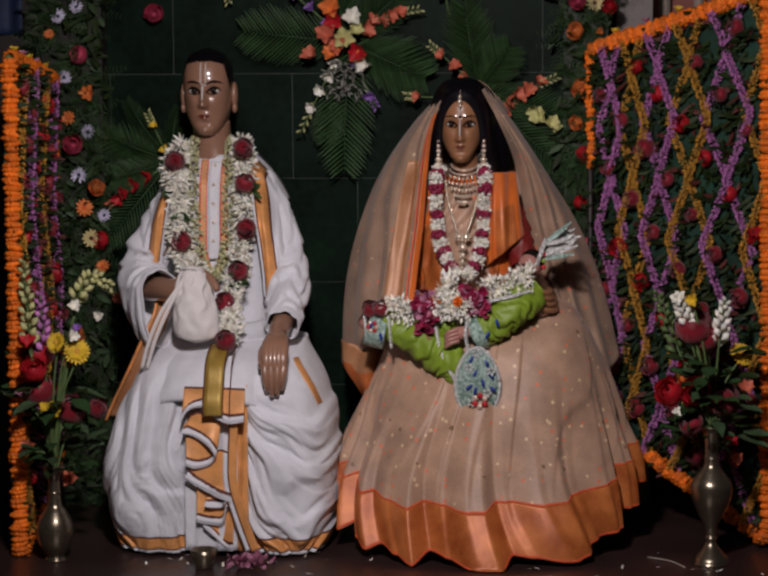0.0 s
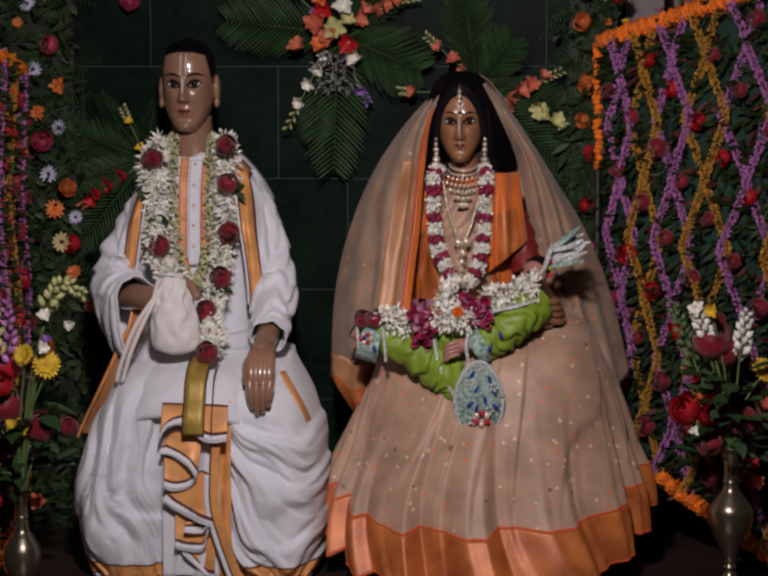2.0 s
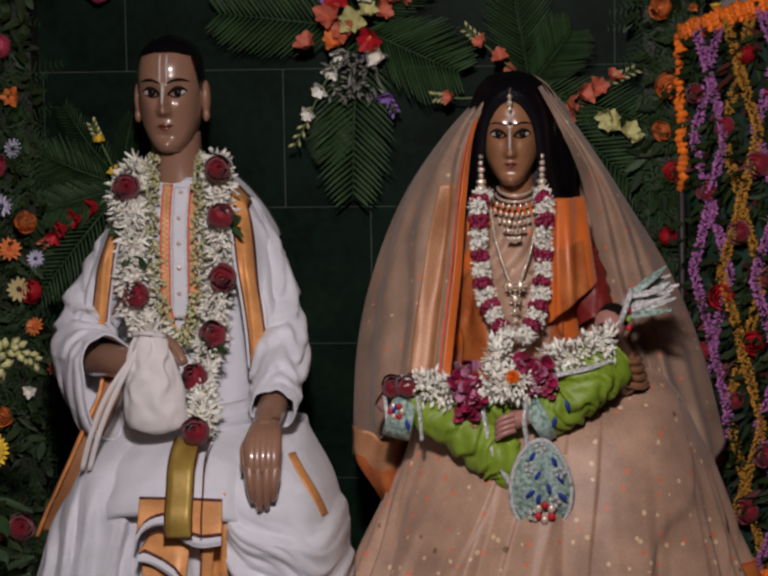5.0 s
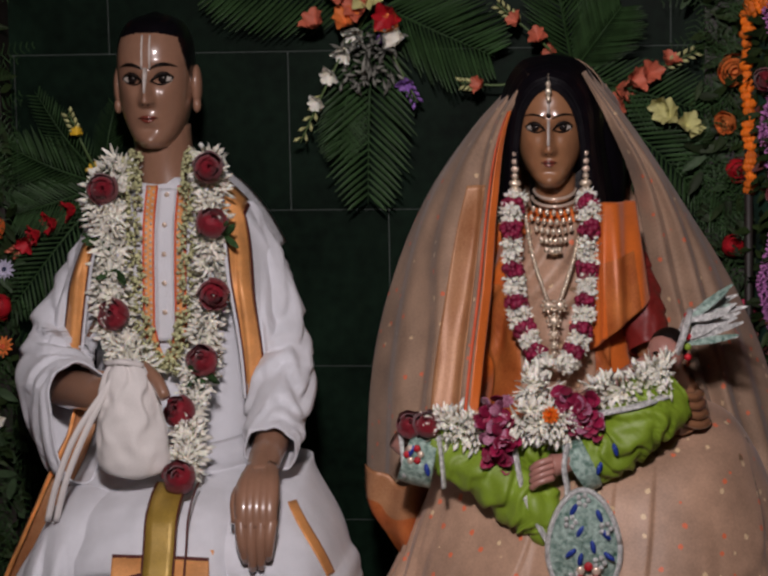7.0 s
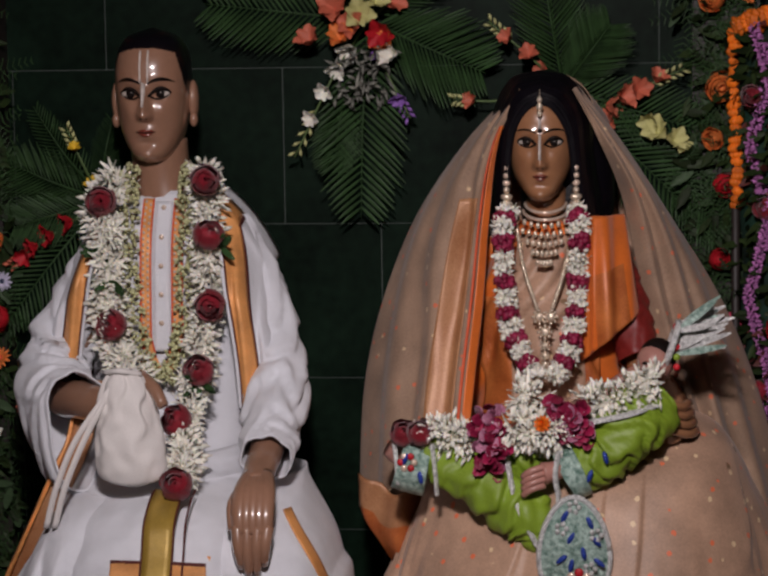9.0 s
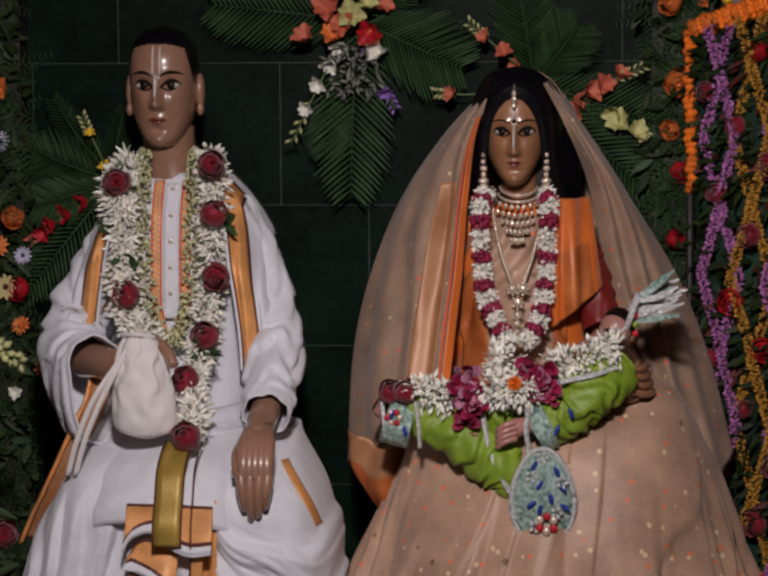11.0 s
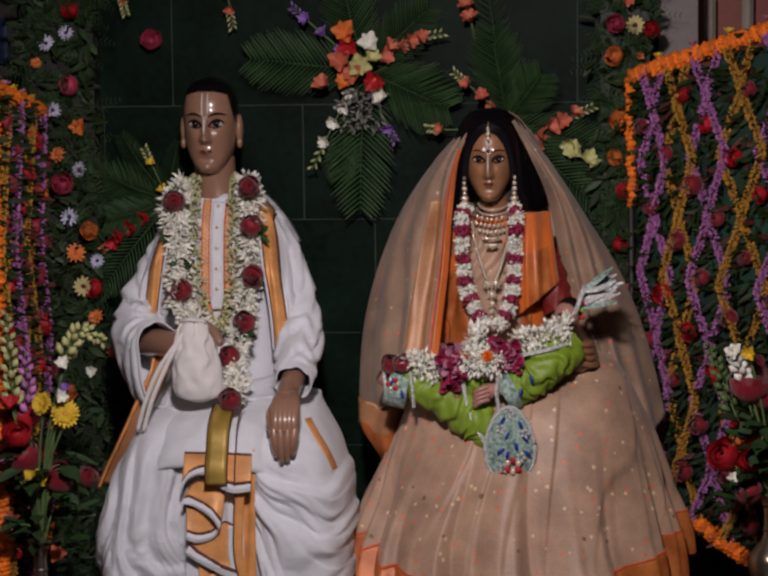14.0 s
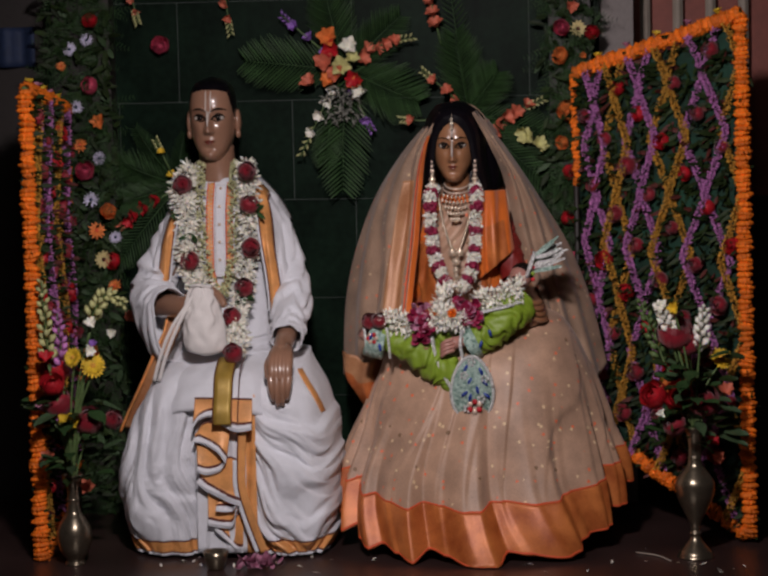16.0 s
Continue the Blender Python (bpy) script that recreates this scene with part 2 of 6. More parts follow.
    def petal(self, base, out, up, length, width, curl=0.3, mi=0, nu=3, nv=3, cup=0.25, tip=0.86):
        """A leaf or petal, broad in the middle, that curls up along its length."""
        base, out, up = Vector(base), Vector(out).normalized(), Vector(up).normalized()
        side = out.cross(up).normalized()

        def fn(u, v):
            w = width * 0.5 * math.sin(math.pi * (0.08 + tip * v)) ** 0.8
            x = (u * 2 - 1)
            return base + out * (length * v) + side * (w * x) + up * (curl * length * v * v + cup * width * x * x * v)
        return self.grid(fn, nu, nv, mi)

    def data(self, name, materials, smooth=True):
        me = bpy.data.meshes.new(name)
        me.from_pydata(self.v, [], self.f)
        for m in materials:
            me.materials.append(m)
        me.polygons.foreach_set("material_index", self.m)
        me.polygons.foreach_set("use_smooth", [smooth] * len(self.f))
        me.update()
        return me

    def make(self, name, materials, parent=None, label="", thick=0.0, smooth=True, subsurf=0):
        materials = materials if isinstance(materials, (list, tuple)) else [materials]
        ob = new(name, self.data(name, materials, smooth))
        if parent:
            ob.parent = parent
        if label:
            tagged(ob, label)
        if thick:
            so = ob.modifiers.new("thickness", "SOLIDIFY")
            so.thickness, so.offset = thick, 0
        return ob


RND = random.Random(7)


def thing(name, label, category, group="", base=(0, 0, 0), kind=""):
    ob = new(name)
    ob.location = base
    ob.empty_display_size = 0.05
    ob["base"] = 1
    return tagged(ob, label, category, group, kind)


def under(ob, parent):
    """Parents ob to a thing whose base is not at the origin, keeping its place."""
    ob.parent = parent
    ob.matrix_parent_inverse = Matrix.Translation(parent.location).inverted()
    return ob


def curve(points, n=24):
    """A smooth line through a few points."""
    pts = [Vector(p) for p in points]
    pts = [pts[0] * 2 - pts[1]] + pts + [pts[-1] * 2 - pts[-2]]
    out = []
    for k in range(n + 1):
        s = k / n * (len(pts) - 3)
        i = min(int(s), len(pts) - 4)
        t = s - i
        a, b, c, d = pts[i:i + 4]
        out.append(0.5 * (2 * b + (c - a) * t + (2 * a - 5 * b + 4 * c - d) * t * t + (3 * b - a - 3 * c + d) * t ** 3))
    return out


def along(path, s):
    k = len(path) - 1
    i = min(int(s * k), k - 1)
    return path[i].lerp(path[i + 1], s * k - i)


def lin(x, *pairs):
    """Smooth value between (place, value) pairs."""
    if x <= pairs[0][0]:
        return pairs[0][1]
    if x >= pairs[-1][0]:
        return pairs[-1][1]
    k = max(i for i in range(len(pairs) - 1) if pairs[i][0] <= x)
    (x0, y0), (x1, y1) = pairs[k], pairs[k + 1]
    h = x1 - x0
    m = (y1 - y0) / h
    m0 = m if k == 0 else (y1 - pairs[k - 1][1]) / (x1 - pairs[k - 1][0])
    m1 = m if k + 2 == len(pairs) else (pairs[k + 2][1] - y0) / (pairs[k + 2][0] - x0)
    t = (x - x0) / h
    return (2 * t ** 3 - 3 * t * t + 1) * y0 + (t ** 3 - 2 * t * t + t) * h * m0 + (3 * t * t - 2 * t ** 3) * y1 + (t ** 3 - t * t) * h * m1


def ease(x, a, b):
    t = min(1, max(0, (x - a) / (b - a)))
    return t * t * (3 - 2 * t)


# ---- the hall ----
def slab(name, lo, hi, material, label, category):
    return tagged(Shape().box(lo, hi).make(name, material, smooth=False), label, category, kind="structure")


slab("floor", (-3.0, -8.6, -0.08), (3.2, 0.6, 0.0), FLOOR, "dark maroon polished floor scattered with petals", "floor")
# Unseen ceiling and three walls, added to close the hall and bounce light.
slab("ceiling", (-3.0, -8.6, 2.4), (3.2, 0.6, 2.5), PLASTER, "plain grey plaster ceiling", "ceiling")
slab("wall_south", (-3.0, -8.7, 0.0), (3.2, -8.6, 2.4), PLASTER, "plain grey plaster wall", "wall")
slab("wall_west", (-3.1, -8.6, 0.0), (-3.0, 0.6, 2.4), PLASTER, "plain grey plaster wall", "wall")
slab("wall_east", (3.2, -8.6, 0.0), (3.3, 0.6, 2.4), PLASTER, "plain grey plaster wall", "wall")
slab("wall_north_rear", (-3.0, 0.6, 0.0), (3.2, 0.7, 2.4), PLASTER, "grey plaster wall behind the altar", "wall")
wall_north = slab("wall_north", (-1.02, 0.003, 0.0), (0.62, 0.11, 2.4), GROUT, "altar wall of dark green marble tiles", "wall")
slab("trim", (0.60, 0.05, 0.0), (0.72, 0.16, 2.4), PLASTER, "grey plaster pilaster beside the green wall", "pilaster")


# ---- statues ----
def head(sh, c, w, d, h, eye, brow, nose, mouth, female=False):
    """Face that looks towards -y; eye, brow, nose and mouth are heights from -1 (chin) to 1 (crown).
    Slots: 0 skin, 1 hair, 2 eye white, 3 black, 4 lip, 5 chalk."""
    cx, cy, cz = c
    if female:
        WIDE = [(-1.0, 0.16), (-0.97, 0.30), (-0.9, 0.44), (-0.75, 0.63), (-0.5, 0.85), (-0.2, 0.97), (0.1, 1.0), (0.45, 0.95), (0.7, 0.8), (0.88, 0.55), (1.0, 0.05)]
    else:
        WIDE = [(-1.0, 0.24), (-0.97, 0.38), (-0.9, 0.52), (-0.75, 0.70), (-0.5, 0.87), (-0.2, 0.96), (0.1, 1.0), (0.45, 0.99), (0.7, 0.88), (0.88, 0.62), (1.0, 0.05)]
    FRONT = [(-1.0, 0.45), (-0.96, 0.68), (-0.88, 0.80), (-0.72, 0.83), (-0.5, 0.86), (-0.2, 0.90), (0.2, 0.95), (0.5, 0.92), (0.75, 0.75), (0.9, 0.5), (1.0, 0.05)]
    BACK = [(-1.0, 0.2), (-0.8, 0.45), (-0.4, 0.75), (0.0, 0.95), (0.4, 1.0), (0.7, 0.85), (0.9, 0.5), (1.0, 0.05)]

    def g(x, m, r):
        return math.exp(-((x - m) / r) ** 2)

    def fn(u, v):
        zz = 1 - 2 * v
        a = 2 * math.pi * u
        x, y = math.cos(a), math.sin(a)
        px = math.copysign(abs(x) ** 0.92, x) * lin(zz, *WIDE)
        if y >= 0:
            return cx + px * w / 2, cy + abs(y) ** 0.9 * lin(zz, *BACK) * d / 2, cz + zz * h / 2
        py = -abs(y) ** 0.72 * lin(zz, *FRONT)
        # bridge widening to the tip and the wings of the nose
        run = (zz - nose) / (brow - nose)
        if run > -0.25:
            rise = ease(run, -0.13, 0.06) * (0.08 + 0.22 * (1 - ease(run, 0.05, 0.95))) * (1 - ease(run, 0.75, 1.05))
            py -= rise * g(px, 0, lin(run, (0, 0.15), (0.2, 0.14), (0.6, 0.10), (1, 0.12)))
            py -= 0.09 * (g(px, 0.15, 0.07) + g(px, -0.15, 0.07)) * g(run, 0.08, 0.12)
        k = abs(px)
        py += 0.085 * g(k, 0.36, 0.20) * g(zz, eye, 0.11)
        py -= 0.045 * g(k, 0.38, 0.24) * g(zz, brow + 0.02, 0.07)
        py -= 0.055 * g(k, 0.46, 0.22) * g(zz, (nose + eye) / 2 - 0.08, 0.17)
        py -= 0.065 * g(px, 0, 0.24) * g(zz, mouth, 0.10)
        py += 0.045 * g(px, 0, 0.22) * g(zz, mouth - 0.15, 0.05)
        py -= 0.075 * g(px, 0, 0.26) * g(zz, -0.88, 0.10)
        return cx + px * w / 2, cy + py * d / 2, cz + zz * h / 2

    def pick(u, v):
        zz = 1 - 2 * v
        a = 2 * math.pi * u
        y, x = math.sin(a), abs(math.cos(a))
        line = 0.70 - 0.12 * x * x if y < 0 else -0.6
        if y < 0 and x > 0.8:
            line = 0.62 - (x - 0.8) * 3.1
        return 1 if zz > line else 0
    sh.grid(fn, 140, 130, 0, wrap=True, pick=pick)

    def face(px, zz, lift):
        """Place on the face at px (half widths from the middle), height zz."""
        x = max(-1, min(1, px / lin(zz, *WIDE)))
        x = math.copysign(abs(x) ** (1 / 0.92), x)
        p = Vector(fn(1 - math.acos(x) / (2 * math.pi), (1 - zz) / 2))
        p.y -= lift
        return p
    for k in (-1, 1):
        e = face(0.40 * k, eye, -0.0025)
        sh.ball(e, (w * 0.135, w * 0.045, w * 0.07), 2, 18, 10)
        sh.ball(e + Vector((0, -w * 0.022, 0.001)), (w * 0.074, w * 0.034, w * 0.07), 3, 14, 10)
        # White dot on the iris, a painted catchlight on the same side of both eyes.
        sh.ball(e + Vector((w * 0.018, -w * 0.052, w * 0.02)), w * 0.009, 2, 6, 4)
        lid = [face(0.40 * k + 0.29 * q, eye + 0.085 * (1 - q * q) - 0.006 + 0.03 * q * k, 0.0022) for q in (-1, -0.6, -0.2, 0.2, 0.6, 1)]
        sh.tube(curve(lid, 16), lambda s: w * 0.023 * (0.45 + math.sin(math.pi * s)), 6, 3, 0.7)
        low = [face(0.40 * k + 0.27 * q, eye - 0.07 * (1 - q * q) + 0.02 * q * k, 0.0016) for q in (-1, -0.5, 0, 0.5, 1)]
        sh.tube(curve(low, 12), w * 0.015, 5, 3, 0.7)
        bw = [face(0.43 * k + 0.34 * q, brow + 0.055 * (1 - q * q) + 0.015 * q * k, 0.0008) for q in (-1, -0.5, 0, 0.5, 1)]
        sh.tube(curve(bw, 14), lambda s: w * (0.017 if female else 0.026) * (0.3 + math.sin(math.pi * s)), 6, 3, 0.5)
    wide = 0.22 if female else 0.25
    for q0, dz, r in ((0.0, 0.028, 0.024), (0.02, -0.035, 0.028)):
        lip = [face(wide * q * (1 - q0 * 6), mouth + dz * (1 - q * q) + 0.012 * abs(q), 0.0005) for q in (-1, -0.5, 0, 0.5, 1)]
        sh.tube(curve(lip, 14), lambda s: w * r * math.sin(math.pi * (0.05 + 0.9 * s)), 8, 4, 0.8)
    part = [face(wide * 1.05 * q, mouth + 0.012 * abs(q) - 0.002, 0.0025) for q in (-1, -0.5, 0, 0.5, 1)]
    sh.tube(curve(part, 12), w * 0.006, 5, 3)
    for k in (-0.07, 0.07):
        sh.ball(face(k, nose - 0.005, 0.0), (w * 0.02, w * 0.012, w * 0.010), 3, 8, 5)
    return face


def limb(sh, points, radii, mi=0, n=14):
    path = curve(points, 18)
    sh.tube(path, lambda s: lin(s, *[(i / (len(radii) - 1), r) for i, r in enumerate(radii)]), n, mi)


STATUE = [SKIN, HAIR, EYE_WHITE, BLACK, LIP, CHALK]
man = Shape()
face = head(man, (-0.482, -0.238, 1.182), 0.13, 0.19, 0.238, 0.025, 0.19, -0.33, -0.54)
for k in (-1, 1):  # ears
    man.ball((-0.482 + 0.069 * k, -0.232, 1.172), (0.010, 0.02, 0.036), 0, 10, 10)
    man.ball((-0.482 + 0.07 * k, -0.24, 1.138), (0.008, 0.01, 0.014), 0, 8, 6)
for dx in (-0.0075, 0.0075):  # two lines of sandal paste, joined on the nose
    man.tube([face(dx / 0.071, z, 0.0005) for z in (0.66, 0.6, 0.5, 0.4, 0.3, 0.18)], 0.0022, 6, 5, 0.6)
man.tube([face(0, z, 0.0005) for z in (0.18, 0.08, -0.04, -0.16)], lambda s: 0.006 * (1 - 0.6 * s), 8, 5, 0.3)
limb(man, [(-0.48, -0.225, 1.10), (-0.475, -0.22, 1.03), (-0.466, -0.215, 0.96)], [0.052, 0.052, 0.062], 0, 20)
man.ball((-0.46, -0.2, 0.76), (0.13, 0.08, 0.24), 0, 20, 14)
man.ball((-0.455, -0.25, 0.48), (0.16, 0.12, 0.08), 0, 16, 10)
for k in (-1, 1):
    limb(man, [(-0.42 + 0.1 * k, -0.3, 0.47), (-0.42 + 0.13 * k, -0.5, 0.44), (-0.42 + 0.13 * k, -0.58, 0.3), (-0.42 + 0.12 * k, -0.6, 0.02)], [0.06, 0.055, 0.045, 0.035])
limb(man, [(-0.35, -0.21, 0.92), (-0.268, -0.33, 0.70), (-0.25, -0.48, 0.605), (-0.25, -0.58, 0.572), (-0.248, -0.64, 0.553)], [0.022, 0.026, 0.029, 0.027, 0.024])
limb(man, [(-0.57, -0.26, 0.92), (-0.64, -0.36, 0.69), (-0.56, -0.5, 0.672), (-0.49, -0.56, 0.68)], [0.04, 0.038, 0.032, 0.026])
# hand that lies on the knee
for k in range(5):  # back of the hand, one ridge for each finger
    dx = (-0.021, -0.0105, 0.0, 0.0105, 0.021)[k]
    man.tube(curve([(-0.248 + 0.5 * dx, -0.615, 0.566), (-0.247 + 0.9 * dx, -0.662, 0.552 - 6 * dx * dx), (-0.246 + dx, -0.69, 0.522), (-0.245 + dx, -0.70, 0.49)], 14), lambda s: lin(s, (0, 0.018), (0.5, 0.0165), (1, 0.0115)), 12, 0, 0.9)
for dx, ln in ((-0.0245, 0.052), (-0.0085, 0.066), (0.0085, 0.063), (0.0245, 0.048)):
    p = Vector((-0.245 + dx, -0.698, 0.503))
    q = p + Vector((-dx * 0.25, 0.0, -ln - 0.012))
    man.tube(curve([p, p.lerp(q, 0.5) + Vector((0, -0.009, 0.0)), q], 10), lambda s: 0.0105 * (1 - 0.35 * s ** 2), 10, 0)
    man.ball(q, 0.0066, 0, 10, 8)
    man.ball(q + Vector((0, -0.006, 0.005)), (0.0035, 0.002, 0.005), 2, 8, 6)
man.tube(curve([(-0.268, -0.625, 0.553), (-0.282, -0.668, 0.532), (-0.279, -0.692, 0.496)], 8), lambda s: 0.0105 * (1 - 0.3 * s), 8, 0)
man.tube(curve([(-0.45, -0.57, 0.725), (-0.42, -0.60, 0.71), (-0.402, -0.615, 0.683)], 8), lambda s: 0.013 * (1 - 0.25 * s), 8, 0)
man.make("statue", STATUE)
tagged(bpy.data.objects["statue"], "brown painted clay statue of a seated figure with cropped black hair", "statue")

woman = Shape()
face = head(woman, (0.206, -0.25, 1.092), 0.116, 0.168, 0.205, 0.02, 0.19, -0.40, -0.56, True)
# Pale line down the nose is a painted highlight.
woman.tube([face(0, z, 0.0006) for z in (0.15, 0.03, -0.12, -0.26)], lambda s: 0.0035, 6, 5, 0.4)
woman.tube([face(0, z, 0.0006) for z in (0.52, 0.4, 0.26)], 0.004, 6, 5, 0.4)
woman.ball(face(0, 0.22, 0.001), 0.0042, 3, 8, 6)


# hair: a cap and two falls beside the face, parted in the middle
for k in (-1, 1):
    far = 0.095 if k < 0 else 0.125

    def fn(u, v, k=k, far=far):
        xi = lin(v, (0, 0.0), (0.12, 0.02), (0.3, 0.042), (0.5, 0.052), (1, 0.058))
        zi = lin(v, (0, 1.163), (0.12, 1.15), (0.3, 1.112), (0.5, 1.045), (1, 0.88))
        xo = lin(v, (0, 0.0), (0.12, 0.05), (0.3, 0.083), (0.5, 0.092), (1, far))
        zo = lin(v, (0, 1.218), (0.12, 1.205), (0.3, 1.15), (0.5, 1.07), (1, 0.88))
        yi, yo = lin(v, (0, -0.332), (0.3, -0.318), (1, -0.29)), lin(v, (0, -0.265), (0.3, -0.25), (1, -0.24))
        h = 0.0015 * math.sin(90 * u + 5 * v)
        return 0.206 + k * (xi + (xo - xi) * u), yi + (yo - yi) * u - 0.02 * math.sin(math.pi * u) + h, zi + (zo - zi) * u
    woman.grid(fn, 24, 40, 1)
woman.ball((0.214, -0.21, 1.105), (0.084, 0.08, 0.113), 1, 28, 18)
woman.ball((0.25, -0.19, 1.0), (0.085, 0.05, 0.16), 1, 18, 12)
limb(woman, [(0.213, -0.235, 1.04), (0.214, -0.225, 0.97), (0.215, -0.22, 0.90)], [0.036, 0.037, 0.05], 0, 18)
woman.ball((0.215, -0.2, 0.76), (0.12, 0.085, 0.2), 0, 18, 12)
woman.ball((0.22, -0.26, 0.5), (0.17, 0.14, 0.1), 0, 16, 10)
for k in (-1, 1):
    limb(woman, [(0.25 + 0.08 * k, -0.28, 0.48), (0.28 + 0.09 * k, -0.4, 0.44), (0.28 + 0.09 * k, -0.45, 0.3), (0.28 + 0.09 * k, -0.45, 0.02)], [0.06, 0.05, 0.045, 0.035])
limb(woman, [(0.11, -0.22, 0.88), (0.04, -0.26, 0.66), (0.05, -0.42, 0.56), (0.12, -0.52, 0.55)], [0.035, 0.034, 0.03, 0.025])
limb(woman, [(0.32, -0.22, 0.88), (0.39, -0.3, 0.70), (0.44, -0.42, 0.63), (0.42, -0.52, 0.63)], [0.035, 0.034, 0.03, 0.024])
for i in range(4):  # fingers round the baby doll's shoulder
    p = Vector((0.44 + 0.004 * i, -0.535 + 0.004 * i, 0.672 - 0.016 * i))
    woman.tube(curve([p + Vector((0.012, 0.03, 0)), p, p + Vector((-0.032, -0.022, 0.01))], 8), lambda s: 0.0085 * (1 - 0.3 * s), 8, 0)
woman.make("statue", [SKIN_F] + STATUE[1:])
tagged(bpy.data.objects["statue.001"], "painted clay statue of a seated figure with long black hair", "statue")

# ---- seats, hidden under the cloth ----
for cx, lab in ((-0.44, "low dark wooden stool under the white robes"), (0.25, "low dark wooden stool under the beige sari")):
    st = thing("stool", lab, "stool", "stools under the statues", (cx, -0.24, 0))
    under(Shape().box((cx - 0.17, -0.38, 0.36), (cx + 0.17, -0.08, 0.40), bevel=0.006).make("seat", DARK), st)
    for dx in (-0.15, 0.15):
        for y in (-0.36, -0.1):
            under(Shape().box((cx + dx - 0.02, y - 0.02, 0), (cx + dx + 0.02, y + 0.02, 0.36), bevel=0.004).make("leg", DARK), st)


# ---- clothes of the first statue ----
def crease(ph, sharp=0.78):
    """Sawtooth with a soft rise and a quick fall: one fold of hanging cloth per unit."""
    t = ph % 1.0
    return ease(t, 0, sharp) if t < sharp else 1 - ease(t, sharp, 1.0)


def warp(x, y, z, f):
    return noise.noise(Vector((x * f, y * f, z * f)))


def folds(x, z, f=1.0):
    return 0.5 * math.sin(21 * f * x + 5 * z) + 0.3 * math.sin(47 * f * x - 9 * z + 1.3) + 0.2 * math.sin(33 * z + 13 * x)


kurta = thing("kurta", "white cotton tunic with a narrow button placket and orange trim", "tunic")


def kurta_body(u, v):
    z = 1.012 - 0.52 * v
    hw = lin(z, (0.48, 0.15), (0.6, 0.145), (0.78, 0.142), (0.9, 0.145), (0.95, 0.138), (0.985, 0.105), (1.0, 0.07), (1.012, 0.056))
    hd = lin(z, (0.48, 0.16), (0.6, 0.125), (0.8, 0.115), (0.93, 0.10), (1.0, 0.062), (1.012, 0.056))
    a = 2 * math.pi * u
    x, y = math.cos(a), math.sin(a)
    x, y = math.copysign(abs(x) ** 0.8, x), math.copysign(abs(y) ** 0.8, y)
    k = 0.008 * folds(x * hw, z) * ease(v, 0.05, 0.3)
    return -0.458 + x * (hw + k), -0.21 + y * (hd + k), z


Shape().grid(kurta_body, 72, 48, wrap=True).make("body", WHITE, kurta, thick=0.003)


def sleeve(points, radii, seed, droop=0.0, amp=0.22):
    sh = Shape()
    path = curve(points, 30)
    dirs = [(path[min(i + 1, 30)] - path[max(i - 1, 0)]).normalized() for i in range(31)]

    def fn(u, v):
        i = v * 30
        p, d = along(path, v), dirs[int(round(i))]
        s = Vector((0, 0, 1)).cross(d)
        s = s.normalized() if s.length > 0.1 else Vector((0, 1, 0))
        t = d.cross(s)
        r = lin(v, *[(q / (len(radii) - 1), rr) for q, rr in enumerate(radii)])
        a = 2 * math.pi * u
        wq = warp(math.cos(a) * 0.6, math.sin(a) * 0.6 + seed, v * 2.2, 1.6)
        w = amp * (crease(v * 6.5 + 0.6 * math.cos(a + seed) + 1.3 * wq, 0.85) - 0.5) * (0.25 + 0.75 * math.sin(math.pi * v)) + 0.5 * amp * warp(math.cos(a), math.sin(a) + seed, v * 4, 2.3)
        q = p + s * (r * (1 + w) * math.cos(a)) + t * (r * (1 + w) * math.sin(a))
        q.z -= droop * max(0.0, -math.sin(a) if t.z > 0 else math.sin(a)) * ease(v, 0.45, 0.9)
        return q
    return sh.grid(fn, 44, 90, wrap=True)


sleeve([(-0.35, -0.215, 0.95), (-0.297, -0.255, 0.84), (-0.256, -0.34, 0.69), (-0.25, -0.46, 0.615), (-0.246, -0.535, 0.582)], [0.034, 0.043, 0.052, 0.048, 0.043], 0.4).make("sleeve", WHITE, kurta, thick=0.003)
sleeve([(-0.568, -0.215, 0.94), (-0.615, -0.265, 0.83), (-0.65, -0.35, 0.71), (-0.62, -0.45, 0.668), (-0.57, -0.52, 0.672)], [0.034, 0.046, 0.06, 0.06, 0.053], 2.1, 0.10).make("sleeve", WHITE, kurta, thick=0.003)


def ribbon(path, width, normal=(0, -1, 0), lift=0.0, nw=4, nl=40, wave=0.0, ph=0.0):
    """A flat strip of cloth along a line."""
    path = [Vector(p) for p in path]
    up = Vector(normal)

    def fn(u, v):
        p = along(path, v)
        d = (along(path, min(1, v + 0.02)) - along(path, max(0, v - 0.02))).normalized()
        s = d.cross(up).normalized()
        w = width(v) if callable(width) else width
        return p + s * (w * (u - 0.5)) + up * (lift + wave * math.sin(2 * math.pi * (1.3 * u + 2.1 * v) + ph))
    return Shape().grid(fn, nw, nl)


